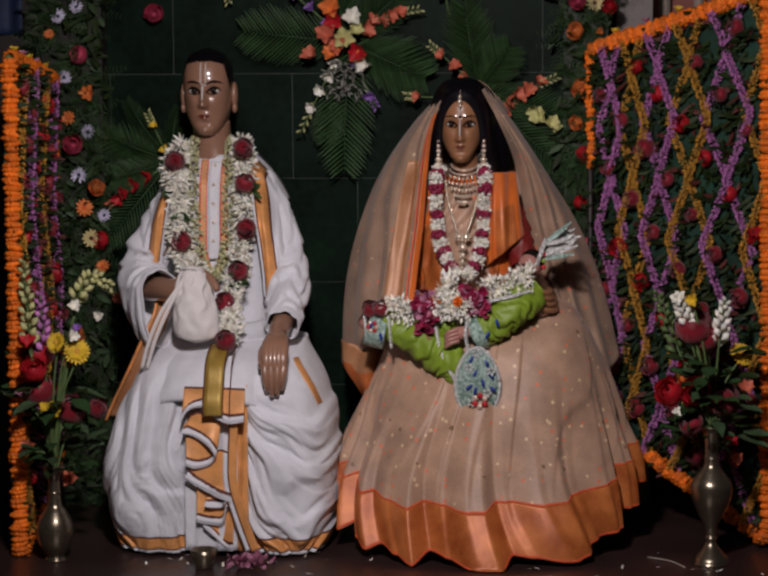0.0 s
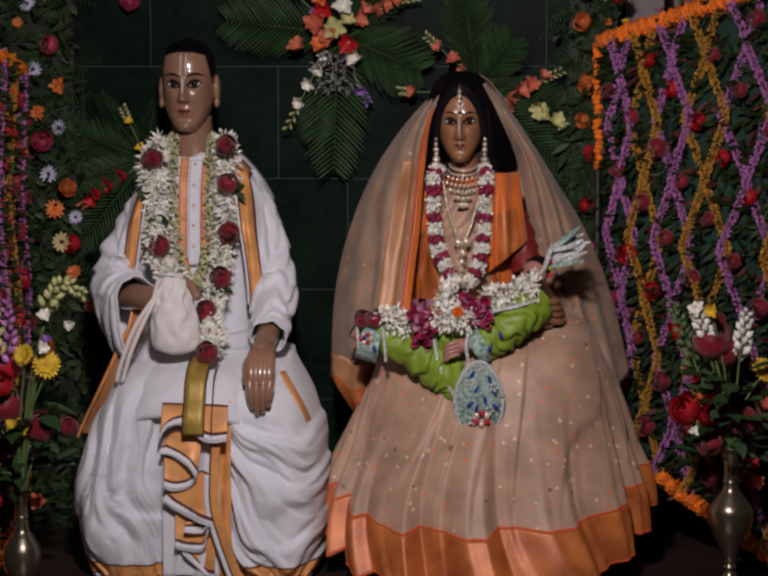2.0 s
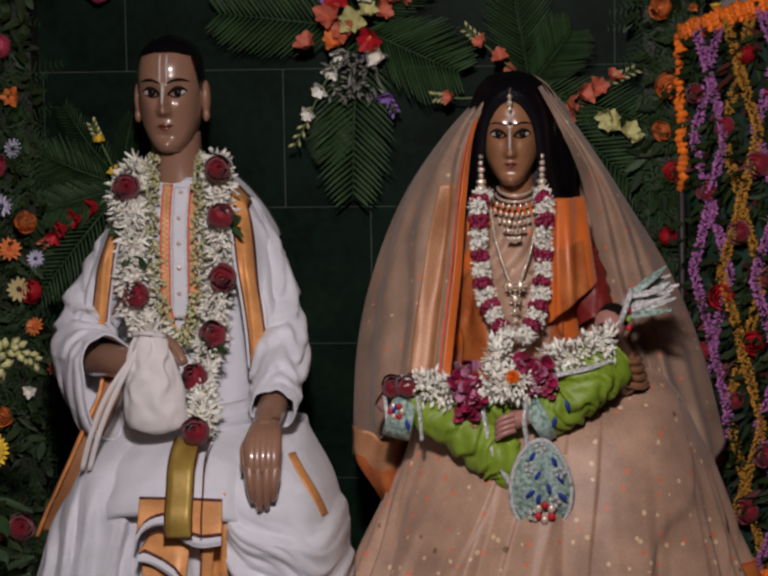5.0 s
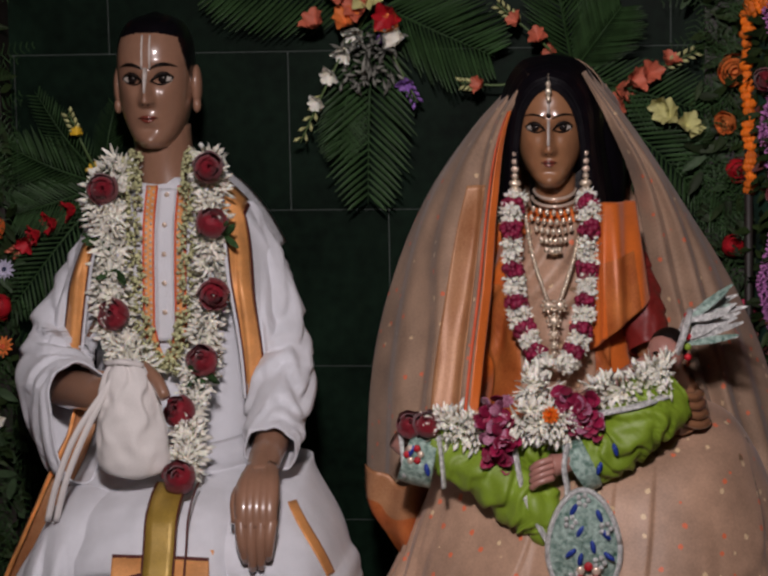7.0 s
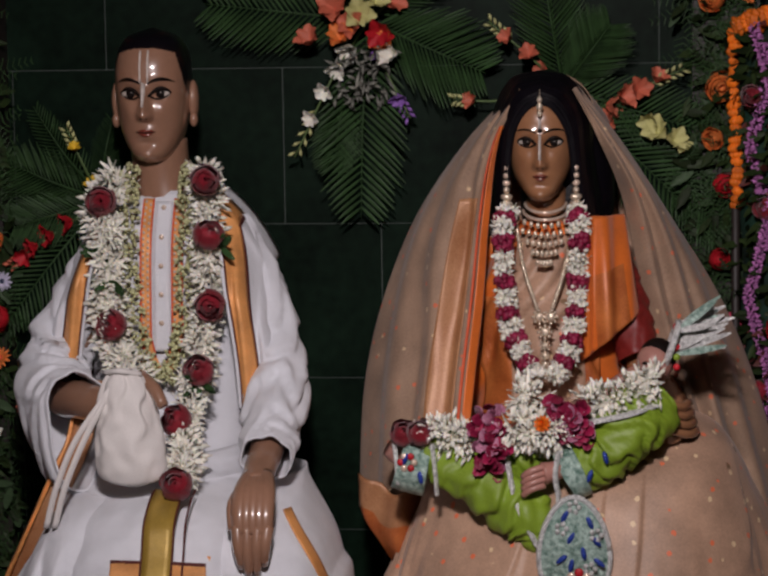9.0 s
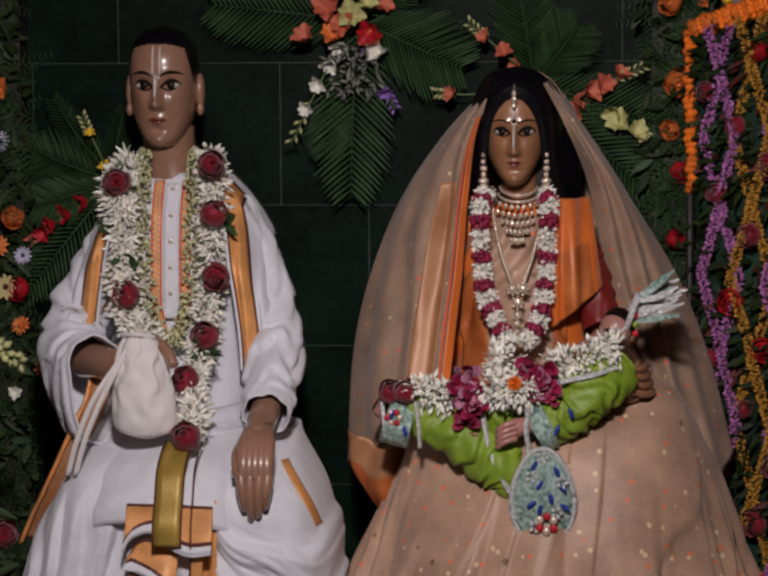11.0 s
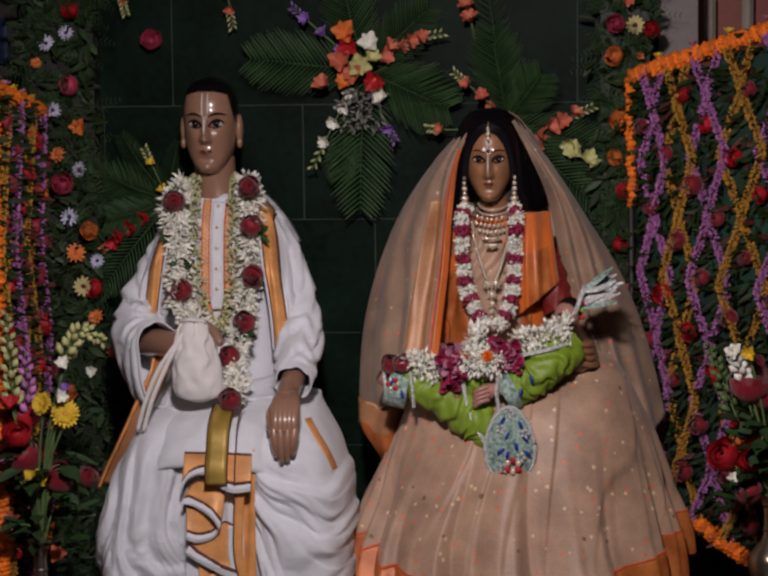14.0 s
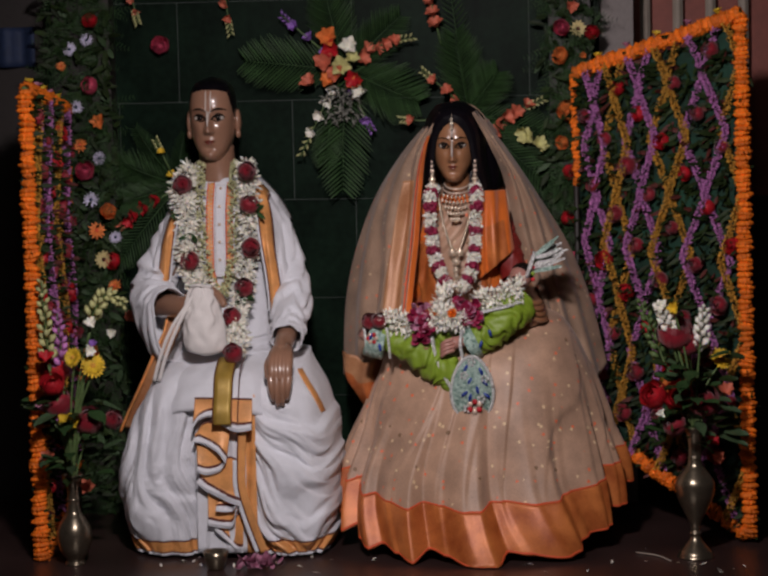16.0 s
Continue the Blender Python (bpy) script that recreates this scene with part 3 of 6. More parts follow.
def kurta_front(dx, z):
    """Place on the front of the tunic."""
    hd = lin(z, (0.48, 0.16), (0.6, 0.125), (0.8, 0.115), (0.93, 0.10), (1.0, 0.062), (1.012, 0.056))
    hw = lin(z, (0.48, 0.15), (0.6, 0.145), (0.78, 0.142), (0.9, 0.145), (0.95, 0.138), (0.985, 0.105), (1.0, 0.07), (1.012, 0.056))
    return Vector((-0.458 + dx, -0.21 - hd * max(0.05, 1 - min(1, abs(dx) / hw) ** 2.5) ** 0.4 - 0.012, z))


placket = ribbon([kurta_front(0.0, z) for z in np.linspace(0.995, 0.735, 14)], 0.03, lift=0.002).make("placket", WHITE, kurta, thick=0.002)
for z in (0.985, 0.935, 0.885, 0.835, 0.785):
    Shape().ball(kurta_front(0.0, z) + Vector((0, -0.006, 0)), (0.0045, 0.002, 0.0045), 0, 10, 6).make("button", PEARL, placket)
for k in (-1, 1):
    ribbon([kurta_front(k * 0.028, z) for z in np.linspace(1.0, 0.76, 12)] + [kurta_front(k * 0.02, 0.725), kurta_front(k * 0.003, 0.69)], 0.017, lift=0.003, nw=6).make("trim_band", GOLD, kurta, "orange embroidered neck band", thick=0.002)
    for e in (-0.009, 0.009):
        ribbon([kurta_front(k * 0.028 + e, z) for z in np.linspace(1.0, 0.76, 12)] + [kurta_front(k * 0.02 + e, 0.725)], 0.003, lift=0.005, nw=2).make("piping", RED_EDGE, kurta, thick=0.002)

for k in (-1, 1):
    sh = Shape()
    for i in range(46):
        p = kurta_front(k * (0.028 + 0.0042 * (-1) ** i), 0.995 - 0.235 * i / 45)
        sh.ball(p + Vector((0, -0.0065, 0)), (0.0022, 0.0014, 0.003), 0, 6, 4)
    tagged(sh.make("embroidery", CHALK, kurta, "pale stitched dots on the neck band"), kind="stuff")

# ---- shawl ----
shawl = thing("shawl", "white cotton shawl with broad gold and maroon borders", "shawl")


def shawl_side(k):
    """A fold that lies over the shoulder and hangs down in front. k: -1 and 1 for the two ends."""
    def fn(u, v):
        drop = 0.03 * u + 0.10 * u * u
        z = 1.0 - drop - ((0.36 if k > 0 else 0.28) - 0.02 * u) * max(0, v - 0.15) / 0.85
        x = lin(z, (0.6, 0.142), (0.7, 0.138), (0.8, 0.126), (0.92, 0.104), (1.0, 0.078)) + 0.066 * u
        if v < 0.15:
            a = math.pi * 0.5 * v / 0.15
            return -0.458 + k * x, -0.13 - 0.16 * math.sin(a) + 0.055 * u * u * math.sin(a), z + 0.014 * math.cos(a)
        y = -0.295 - 0.09 * ease(v, 0.15, 0.55) + 0.03 * u * u + 0.014 * (crease(2.2 * u + 0.5 * v, 0.7) - 0.5) * ease(v, 0.15, 0.4)
        return -0.458 + k * x, y, z
    return fn


for k in (-1, 1):
    f = shawl_side(k)
    Shape().grid(f, 20, 40).make("cloth", WHITE, shawl, thick=0.003)

    def on(u, v, f=f, lift=0.004):
        p = Vector(f(u, v))
        return p.x, p.y - lift, p.z + (0.003 if v < 0.2 else 0)
    Shape().grid(lambda u, v: on(0.10 + 0.46 * u, 0.06 + 0.94 * v), 8, 40).make("gold_band", GOLD, shawl, "woven gold border band", thick=0.0015)
    for e in (0.08, 0.56):
        Shape().grid(lambda u, v: on(e + 0.035 * u, 0.06 + 0.94 * v, lift=0.005), 2, 40).make("maroon_stripe", MAROON, shawl, thick=0.0015)
# end that falls behind the arm towards the floor
END = [(-0.56, -0.44, 0.70), (-0.575, -0.48, 0.61), (-0.615, -0.49, 0.52), (-0.672, -0.47, 0.41), (-0.715, -0.45, 0.32)]
ribbon(curve(END, 20), 0.042, wave=0.006).make("hanging_end", BRONZE, shawl, "brownish gold end of the shawl", thick=0.003)
ribbon(curve([(x - 0.022, y - 0.004, z - 0.01) for x, y, z in END], 20), 0.006, lift=0.004, wave=0.006).make("hanging_band", GOLD, shawl, thick=0.002)

# ---- dhoti ----
dhoti = thing("dhoti", "white pleated dhoti with gold and maroon borders", "dhoti", base=(-0.02, 0.02, 0))


def leg_cloth(side):
    if side < 0:
        L = [(0.0, -0.655), (0.1, -0.69), (0.22, -0.70), (0.34, -0.665), (0.45, -0.615), (0.53, -0.575)]
        R = [(0.0, -0.42), (0.22, -0.43), (0.45, -0.41), (0.53, -0.40)]
    else:
        L = [(0.0, -0.295), (0.1, -0.33), (0.3, -0.35), (0.45, -0.37), (0.53, -0.40)]
        R = [(0.0, -0.115), (0.06, -0.10), (0.2, -0.092), (0.33, -0.096), (0.42, -0.125), (0.53, -0.19)]
    F = [(0.0, -0.70), (0.1, -0.715), (0.25, -0.715), (0.36, -0.71), (0.43, -0.695), (0.48, -0.65), (0.515, -0.57), (0.53, -0.45)]

    def fn(u, v):
        z = 0.53 - 0.52 * v
        a = 2 * math.pi * u
        xl, xr = lin(z, *L), lin(z, *R)
        cx, hw = (xl + xr) / 2, (xr - xl) / 2
        fr = lin(z, *F)
        yb = -0.26
        cy, hd = (fr + yb) / 2, (yb - fr) / 2
        x, y = math.cos(a), math.sin(a)
        x, y = math.copysign(abs(x) ** 0.72, x), math.copysign(abs(y) ** 0.72, y)
        g = x - 0.2 * side
        wq = warp(x * 1.3, side, z * 5, 1.0)
        if side > 0:
            ph = z * 9.0 - 1.15 * g * g + 0.35 * g + 0.55 * wq
            k = 0.019 * (0.5 - crease(-ph, 0.8)) * ease(v, 0.12, 0.3)
            k += 0.009 * (0.5 - crease(2.3 * ph + 0.8 * wq, 0.6)) * ease(v, 0.3, 0.5)
        else:
            ph = 1.7 * x + z * (3.2 + 2.0 * x) + 0.7 * wq
            k = 0.018 * (crease(ph, 0.8) - 0.5) * ease(v, 0.1, 0.3)
            k += 0.010 * (0.5 - crease(-(z * 8 - 1.2 * (x - 0.5) ** 2 + 0.8 * wq), 0.7)) * ease(v, 0.45, 0.7)
        k += 0.008 * warp(x * 2, side * 3, z * 9, 1.2) + 0.005 * (crease(3.1 * ph + 2.2 * x + wq, 0.85) - 0.5) * ease(v, 0.15, 0.4)
        return cx + x * (hw + 0.4 * k), cy + y * (hd + k) if y < 0 else cy + y * hd, z
    return fn


HEM = [MAROON, GOLD, WHITE]
for s in (-1, 1):
    f = leg_cloth(s)
    Shape().grid(lambda u, v: f(u, 0.92 * v), 190, 150, wrap=True).make("leg_drape", WHITE, dhoti, thick=0.003)
    Shape().grid(lambda u, v: f(u, 0.92 + 0.08 * v), 190, 12, 1, wrap=True, pick=lambda u, v: 0 if v < 0.12 or 0.72 < v < 0.84 else (2 if v > 0.84 else 1)).make("hem_band", HEM, dhoti, "gold hem border with maroon lines", thick=0.003)


def lap(u, v):
    a = math.pi * (1 + u)
    z = 0.575 - 0.075 * v
    r = 1 + 0.2 * v
    k = 0.006 * math.sin(40 * v + 5 * u) + 0.004 * math.sin(13 * u)
    return -0.44 + (0.165 * r + k) * math.cos(a), -0.3 + (0.2 + 0.13 * v + k) * math.sin(a), z - 0.02 * v * v


Shape().grid(lap, 48, 14).make("waist_wrap", WHITE, dhoti, thick=0.004)
# the woven panel on the lap and the zigzag fall of pleats below it
ribbon(curve([(-0.376, -0.61, 0.54), (-0.376, -0.652, 0.531), (-0.376, -0.705, 0.503), (-0.376, -0.727, 0.46), (-0.376, -0.75, 0.42), (-0.376, -0.756, 0.378)], 16), 0.048, (0, -1, 0.15), lift=0.012).make("waist_panel", ANTIQUE, dhoti, "dull gold woven panel", thick=0.002)
for dx in (-0.025, 0.025, 0.043):
    ribbon(curve([(-0.376 + dx, -0.612, 0.541), (-0.376 + dx, -0.653, 0.532), (-0.376 + dx, -0.706, 0.504), (-0.376 + dx, -0.728, 0.46), (-0.376 + dx, -0.751, 0.42), (-0.376 + dx, -0.757, 0.378)], 16), 0.003, (0, -1, 0.15), lift=0.0135, nw=1).make("panel_stripe", MAROON, dhoti, thick=0.0015)


def pleat(top, bottom, y, roll):
    """One layer of the zigzag fall, from its upper to its lower edge, which rolls forward."""
    a = curve([(x, y, z) for x, z in top], 24)
    b = curve([(x, y, z) for x, z in bottom], 24)

    def fn(u, v):
        p, q = along(a, u), along(b, u)
        s = p.lerp(q, v)
        s.y -= 0.014 * roll * v * v + 0.008 * math.sin(math.pi * (1.8 * u + roll)) * v - 0.006 * (1 - v)
        s.y -= 0.006 * math.sin(math.pi * ease(v, 0.75, 1.0))
        return s

    def edge(u):
        return min(0.45, 0.016 / max(0.02, (along(a, u) - along(b, u)).length))

    def pick(u, v):
        e = edge(u)
        return 2 if v > 1 - e else (1 if v > 1 - 1.45 * e or v < 0.3 * e else 0)
    return Shape().grid(fn, 40, 48, 0, pick=pick)


Shape().grid(lambda u, v: (-0.462 + 0.165 * u, -0.70 - 0.01 * v + 0.008 * (crease(3 * u + 0.4 * v) - 0.5), 0.45 - 0.43 * v), 40, 24, pick=lambda u, v: 0 if u > 0.82 else 1).make("centre_fold", [GOLD, WHITE], dhoti, thick=0.003)
Shape().grid(lambda u, v: (-0.59 + 0.38 * u, -0.43 - 0.30 * math.sin(math.pi * 0.5 * v ** 1.15) + 0.05 * (2 * u - 1) ** 2 + 0.16 * (2 * u - 1) ** 6 + 0.010 * (crease(3 * u + 1.3 * v + warp(u * 2, v * 2, 3, 1)) - 0.5), 0.548 - 0.03 * v - 0.105 * v ** 2.6 - 0.03 * (2 * u - 1) ** 2 - 0.08 * (2 * u - 1) ** 6 + 0.006 * warp(u * 3, v * 4, 7, 1)), 40, 24).make("lap_front", WHITE, dhoti, thick=0.003)
PLEATS = [GOLD, MAROON, WHITE]
pleat([(-0.453, 0.45), (-0.404, 0.449), (-0.348, 0.448), (-0.298, 0.446)], [(-0.459, 0.363), (-0.443, 0.389), (-0.408, 0.398), (-0.38, 0.375), (-0.341, 0.359), (-0.298, 0.364)], -0.742, 0.8).make("pleat", PLEATS, dhoti, thick=0.003)
pleat([(-0.456, 0.349), (-0.432, 0.381), (-0.39, 0.378), (-0.362, 0.359)], [(-0.46, 0.331), (-0.425, 0.319), (-0.39, 0.298), (-0.372, 0.272)], -0.735, 1.0).make("pleat", PLEATS, dhoti, thick=0.003)
pleat([(-0.454, 0.324), (-0.425, 0.317), (-0.39, 0.3), (-0.375, 0.283)], [(-0.45, 0.247), (-0.425, 0.238), (-0.39, 0.248), (-0.373, 0.277)], -0.732, 0.5).make("pleat", PLEATS, dhoti, thick=0.003)
pleat([(-0.443, 0.249), (-0.397, 0.258), (-0.369, 0.286), (-0.345, 0.279)], [(-0.454, 0.214), (-0.432, 0.194), (-0.376, 0.168), (-0.335, 0.154)], -0.729, 0.9).make("pleat", PLEATS, dhoti, thick=0.003)
pleat([(-0.404, 0.164), (-0.383, 0.171), (-0.355, 0.167), (-0.335, 0.16)], [(-0.405, 0.142), (-0.383, 0.135), (-0.362, 0.137), (-0.354, 0.153)], -0.73, 0.6).make("pleat", PLEATS, dhoti, thick=0.003)
pleat([(-0.43, 0.191), (-0.397, 0.174), (-0.362, 0.164), (-0.338, 0.158)], [(-0.427, 0.1), (-0.397, 0.091), (-0.362, 0.093), (-0.351, 0.143)], -0.722, 0.6).make("pleat", PLEATS, dhoti, thick=0.003)
pleat([(-0.418, 0.097), (-0.376, 0.104), (-0.336, 0.139)], [(-0.41, 0.087), (-0.383, 0.055), (-0.355, 0.025), (-0.336, 0.023)], -0.716, 0.5).make("pleat", PLEATS, dhoti, thick=0.003)
EDGE = [(-0.327, -0.735, 0.36), (-0.331, -0.738, 0.28), (-0.33, -0.74, 0.2), (-0.306, -0.742, 0.115), (-0.275, -0.745, 0.03)]
ribbon(curve(EDGE, 24), 0.022, lift=0.004).make("edge_band", GOLD, dhoti, thick=0.002)
ribbon(curve([(x - 0.011, y, z) for x, y, z in EDGE], 24), 0.003, lift=0.006, nw=1).make("edge_line", MAROON, dhoti, thick=0.002)
ribbon(curve([(x - 0.018, y, z) for x, y, z in EDGE[1:]], 24), 0.011, lift=0.005).make("edge_fold", WHITE, dhoti, thick=0.002)
right_leg = leg_cloth(1)
for nm, u0, du, v0, dv, m in (("knot_band", 0.6, 0.035, 0.05, 0.2, ANTIQUE), ("side_band", 0.875, 0.03, 0.06, 0.22, GOLD)):
    Shape().grid(lambda u, v: (lambda p: (p[0], p[1] - 0.006, p[2] + 0.003))(right_leg(u0 + du * u + 0.04 * v, v0 + dv * v)), 6, 20).make(nm, m, dhoti, thick=0.002)

# ---- bead bag ----
bag = thing("bead_bag", "cream cotton prayer bead bag with a tied neck", "bag")


def bag_fn(u, v):
    a = 2 * math.pi * u
    z = 0.742 - 0.195 * v
    hw = lin(v, (0, 0.02), (0.12, 0.036), (0.4, 0.05), (0.8, 0.058), (0.93, 0.052), (1.0, 0.012))
    hd = lin(v, (0, 0.018), (0.2, 0.03), (0.7, 0.042), (0.95, 0.034), (1.0, 0.008))
    k = 1 + 0.22 * (crease(3.2 * u * 2 + 0.5 * v + 0.5 * warp(math.cos(a), math.sin(a), v * 3, 1.5), 0.7) - 0.5) * (1.05 - v) + 0.05 * warp(math.cos(a), math.sin(a), v * 5, 2)
    return -0.47 + 0.012 * v + hw * k * math.cos(a), -0.60 + hd * k * math.sin(a), z


Shape().grid(bag_fn, 110, 50, wrap=True).make("pouch", CREAM, bag)
for k, d in enumerate(((-0.014, 0.02), (0.0, 0.012))):
    Shape().tube(curve([(-0.485, -0.62, 0.715), (-0.53 + d[0], -0.635, 0.63), (-0.565 + d[0], -0.635, 0.55), (-0.588 + d[0], -0.62, 0.48)], 18), 0.006, 8, 0, 0.5).make("strap", CREAM, bag)
Shape().tube(curve([(-0.50, -0.605, 0.737), (-0.47, -0.625, 0.742), (-0.44, -0.605, 0.734)], 10), 0.0045, 8).make("tie", CREAM, bag)

# ---- sari ----
sari = thing("sari", "beige net sari with small woven motifs and a copper-orange border", "sari")
SK_L = [(0.0, 0.18), (0.15, 0.05), (0.35, -0.005), (0.55, -0.055), (0.75, -0.09), (1.0, -0.102)]
SK_R = [(0.0, 0.42), (0.12, 0.52), (0.3, 0.575), (0.55, 0.61), (0.8, 0.64), (1.0, 0.658)]
SK_F = [(0.0, -0.40), (0.1, -0.50), (0.2, -0.575), (0.35, -0.625), (0.6, -0.675), (1.0, -0.765)]


def skirt(u, v, lift=0.0):
    """u runs from one side round the front to the other, v from the waist to the hem."""
    a = math.pi * (1.0 + u)
    c, s = math.cos(a), math.sin(a)
    xl, xr, yf = lin(v, *SK_L), lin(v, *SK_R), lin(v, *SK_F)
    cx, hw = (xl + xr) / 2, (xr - xl) / 2
    yb = -0.30 - 0.1 * v
    x = cx + hw * math.copysign(abs(c) ** 0.85, c)
    y = yb + (yf - yb) * abs(s) ** 0.85
    top = 0.60 + 0.05 * ease(u, 0.45, 0.8) - 0.05 * ease(u, 0.85, 1.0)
    hem = lin(u, (0, 0.13), (0.12, 0.085), (0.28, 0.035), (0.5, 0.02), (0.72, 0.035), (0.88, 0.10), (1.0, 0.19))
    z = top + (hem - top) * lin(v, (0, 0), (0.1, 0.03), (0.2, 0.11), (0.35, 0.28), (0.6, 0.57), (1, 1))
    w = 0.5 * warp(u * 3.5, v * 1.4, 0.3, 1.0)
    ph = 9.5 * u + 0.8 * math.sin(6.0 * u) + 1.2 * w - 0.35 * v
    f = crease(ph, 0.84) - 0.5
    big = 0.7 + 0.3 * math.sin(13 * u + 1.3)
    k = 0.07 * f * ease(v, 0.22, 1.0) * big + 0.006 * (crease(2.2 * ph + 0.3 + w, 0.75) - 0.5) * ease(v, 0.25, 0.8)
    k += 0.006 * (crease(7 * u + 3.5 * v * (u - 0.45) + 3.0 * w, 0.9) - 0.5) * ease(v, 0.05, 0.3) * (1 - ease(v, 0.55, 0.9))
    k += 0.022 * warp(u * 4, v * 3, 4.0, 1.0)
    return x + c * (k + lift), y + s * (k + lift), max(0.004, z - 0.55 * (k + 0.012) * v * v)


Shape().grid(skirt, 400, 80).make("skirt", NET, sari, thick=0.002)
Shape().grid(lambda u, v: skirt(u, 0.79 + 0.21 * v, 0.003), 400, 16).make("hem_border", COPPER, sari, "copper-orange silk hem border", thick=0.002)
Shape().grid(lambda u, v: skirt(u, 0.785 + 0.008 * v, 0.0035), 400, 2).make("border_piping", RED_EDGE, sari, thick=0.002)
Shape().grid(lambda u, v: skirt(u, 0.988 + 0.01 * v, 0.0035), 400, 2).make("border_piping", RED_EDGE, sari, thick=0.002)


def lap_cloth(u, v):
    a = 2 * math.pi * u
    r = v
    return 0.31 + 0.115 * r * math.cos(a) + 0.01, -0.36 + 0.10 * r * math.sin(a) - 0.02, 0.655 - 0.03 * r * r + 0.004 * math.sin(5 * a) * r


Shape().grid(lap_cloth, 40, 10, wrap=True).make("lap_cloth", NET, sari, thick=0.002)

# veil: two falls and a hood
V_IN_L = [(0.0, 0.172, -0.31, 1.185), (0.15, 0.135, -0.315, 1.10), (0.35, 0.118, -0.33, 0.97), (0.6, 0.107, -0.35, 0.82), (0.8, 0.095, -0.40, 0.70), (1.0, 0.085, -0.46, 0.585)]
V_OUT_L = [(0.0, 0.165, -0.25, 1.19), (0.15, 0.07, -0.21, 1.09), (0.35, -0.02, -0.18, 0.96), (0.6, -0.085, -0.18, 0.80), (0.8, -0.118, -0.2, 0.64), (1.0, -0.125, -0.24, 0.44)]
V_IN_R = [(0.0, 0.262, -0.30, 1.185), (0.15, 0.30, -0.29, 1.11), (0.35, 0.345, -0.27, 1.0), (0.6, 0.385, -0.28, 0.82), (0.8, 0.43, -0.34, 0.68), (1.0, 0.50, -0.40, 0.52)]
V_OUT_R = [(0.0, 0.27, -0.24, 1.19), (0.15, 0.345, -0.2, 1.09), (0.35, 0.435, -0.17, 0.95), (0.6, 0.525, -0.17, 0.80), (0.8, 0.585, -0.2, 0.65), (1.0, 0.63, -0.26, 0.47)]


def fall(inner, outer, k, lift=0.0):
    def at(rows, v):
        return Vector([lin(v, *[(r[0], r[j]) for r in rows]) for j in (1, 2, 3)])

    def fn(u, v):
        a, b = at(inner, v), at(outer, v)
        p = a.lerp(b, u)
        bulge = 0.055 * math.sin(math.pi * min(1, u * 1.0)) * ease(v, 0.0, 0.3)
        w = 0.026 * (crease(3.2 * u + 0.5 * v + 0.4 * warp(u * 2, v * 2, k, 1.0), 0.75) - 0.5) * (0.35 + v) + 0.012 * warp(u * 4, v * 5, k, 1.0)
        p.y -= bulge + w * (1 - 0.4 * u) + lift
        p.x += k * 0.25 * bulge
        if k > 0:
            p.z -= 0.055 * math.sin(math.pi * u) * ease(v, 0.7, 1.0)
        return p
    return fn


fl, fr = fall(V_IN_L, V_OUT_L, -1), fall(V_IN_R, V_OUT_R, 1)
Shape().grid(fl, 90, 90).make("veil_fall", VEIL, sari, thick=0.002)
Shape().grid(fr, 90, 90).make("veil_fall", VEIL, sari, thick=0.002)
fl2 = fall(V_IN_L, V_OUT_L, -1, 0.004)
Shape().grid(lambda u, v: fl2(0.0 + 0.06 * u, 0.11 + 0.89 * v), 6, 60).make("veil_border", ORANGE_SILK, sari, "orange silk veil edge", thick=0.002)
Shape().grid(lambda u, v: fl2(0.13 + 0.21 * u, 0.30 + 0.70 * v), 10, 50).make("veil_panel", BRONZE, sari, "bronze woven panel", thick=0.002)
Shape().grid(lambda u, v: fl2(0.075 + 0.02 * u, 0.11 + 0.89 * v), 2, 60).make("veil_stripe", RED_EDGE, sari, thick=0.002)

def hood(u, v):
    a = math.pi * (0.02 + 0.96 * u)
    b = v
    r = 0.083 + 0.02 * b
    return 0.217 - r * math.cos(a) * (1 + 0.12 * b), -0.2 + 0.12 * b, 1.125 + (0.088 - 0.03 * b) * math.sin(a) ** 0.9 - 0.02 * b


Shape().grid(hood, 40, 14).make("hood", VEIL, sari, thick=0.002)
# back drop of the veil behind the shoulders
Shape().grid(lambda u, v: (lin(v, (0, 0.13), (1, -0.11)) * (1 - u) + lin(v, (0, 0.30), (1, 0.63)) * u, -0.09 - 0.03 * math.sin(20 * u), 1.16 - 0.8 * v), 40, 20).make("veil_back", NET, sari, thick=0.002)


# blouse and pallu over the chest
def chest(u, v):
    a = math.pi * (1 + u)
    z = 0.955 - 0.37 * v
    hw = lin(v, (0, 0.06), (0.08, 0.10), (0.25, 0.125), (0.6, 0.13), (1, 0.15))
    hd = lin(v, (0, 0.045), (0.2, 0.085), (0.5, 0.11), (1, 0.13))
    k = 0.014 * (crease(6 * u + 2.5 * v + warp(u * 3, v * 3, 1, 1), 0.75) - 0.5) + 0.008 * warp(u * 6, v * 6, 2, 1)
    return 0.215 + (hw + k) * math.cos(a), -0.23 + (hd + k) * math.sin(a), z


Shape().grid(chest, 90, 60).make("pallu_front", ORANGE_SILK, sari, "orange silk drape over the chest", thick=0.003)
Shape().grid(lambda u, v: (lambda p: (p[0], p[1] - 0.006, p[2]))(chest(0.12 + 0.2 * u + 0.12 * v, 0.35 + 0.6 * v)), 14, 30).make("pallu_fold", COPPER, sari, thick=0.003)
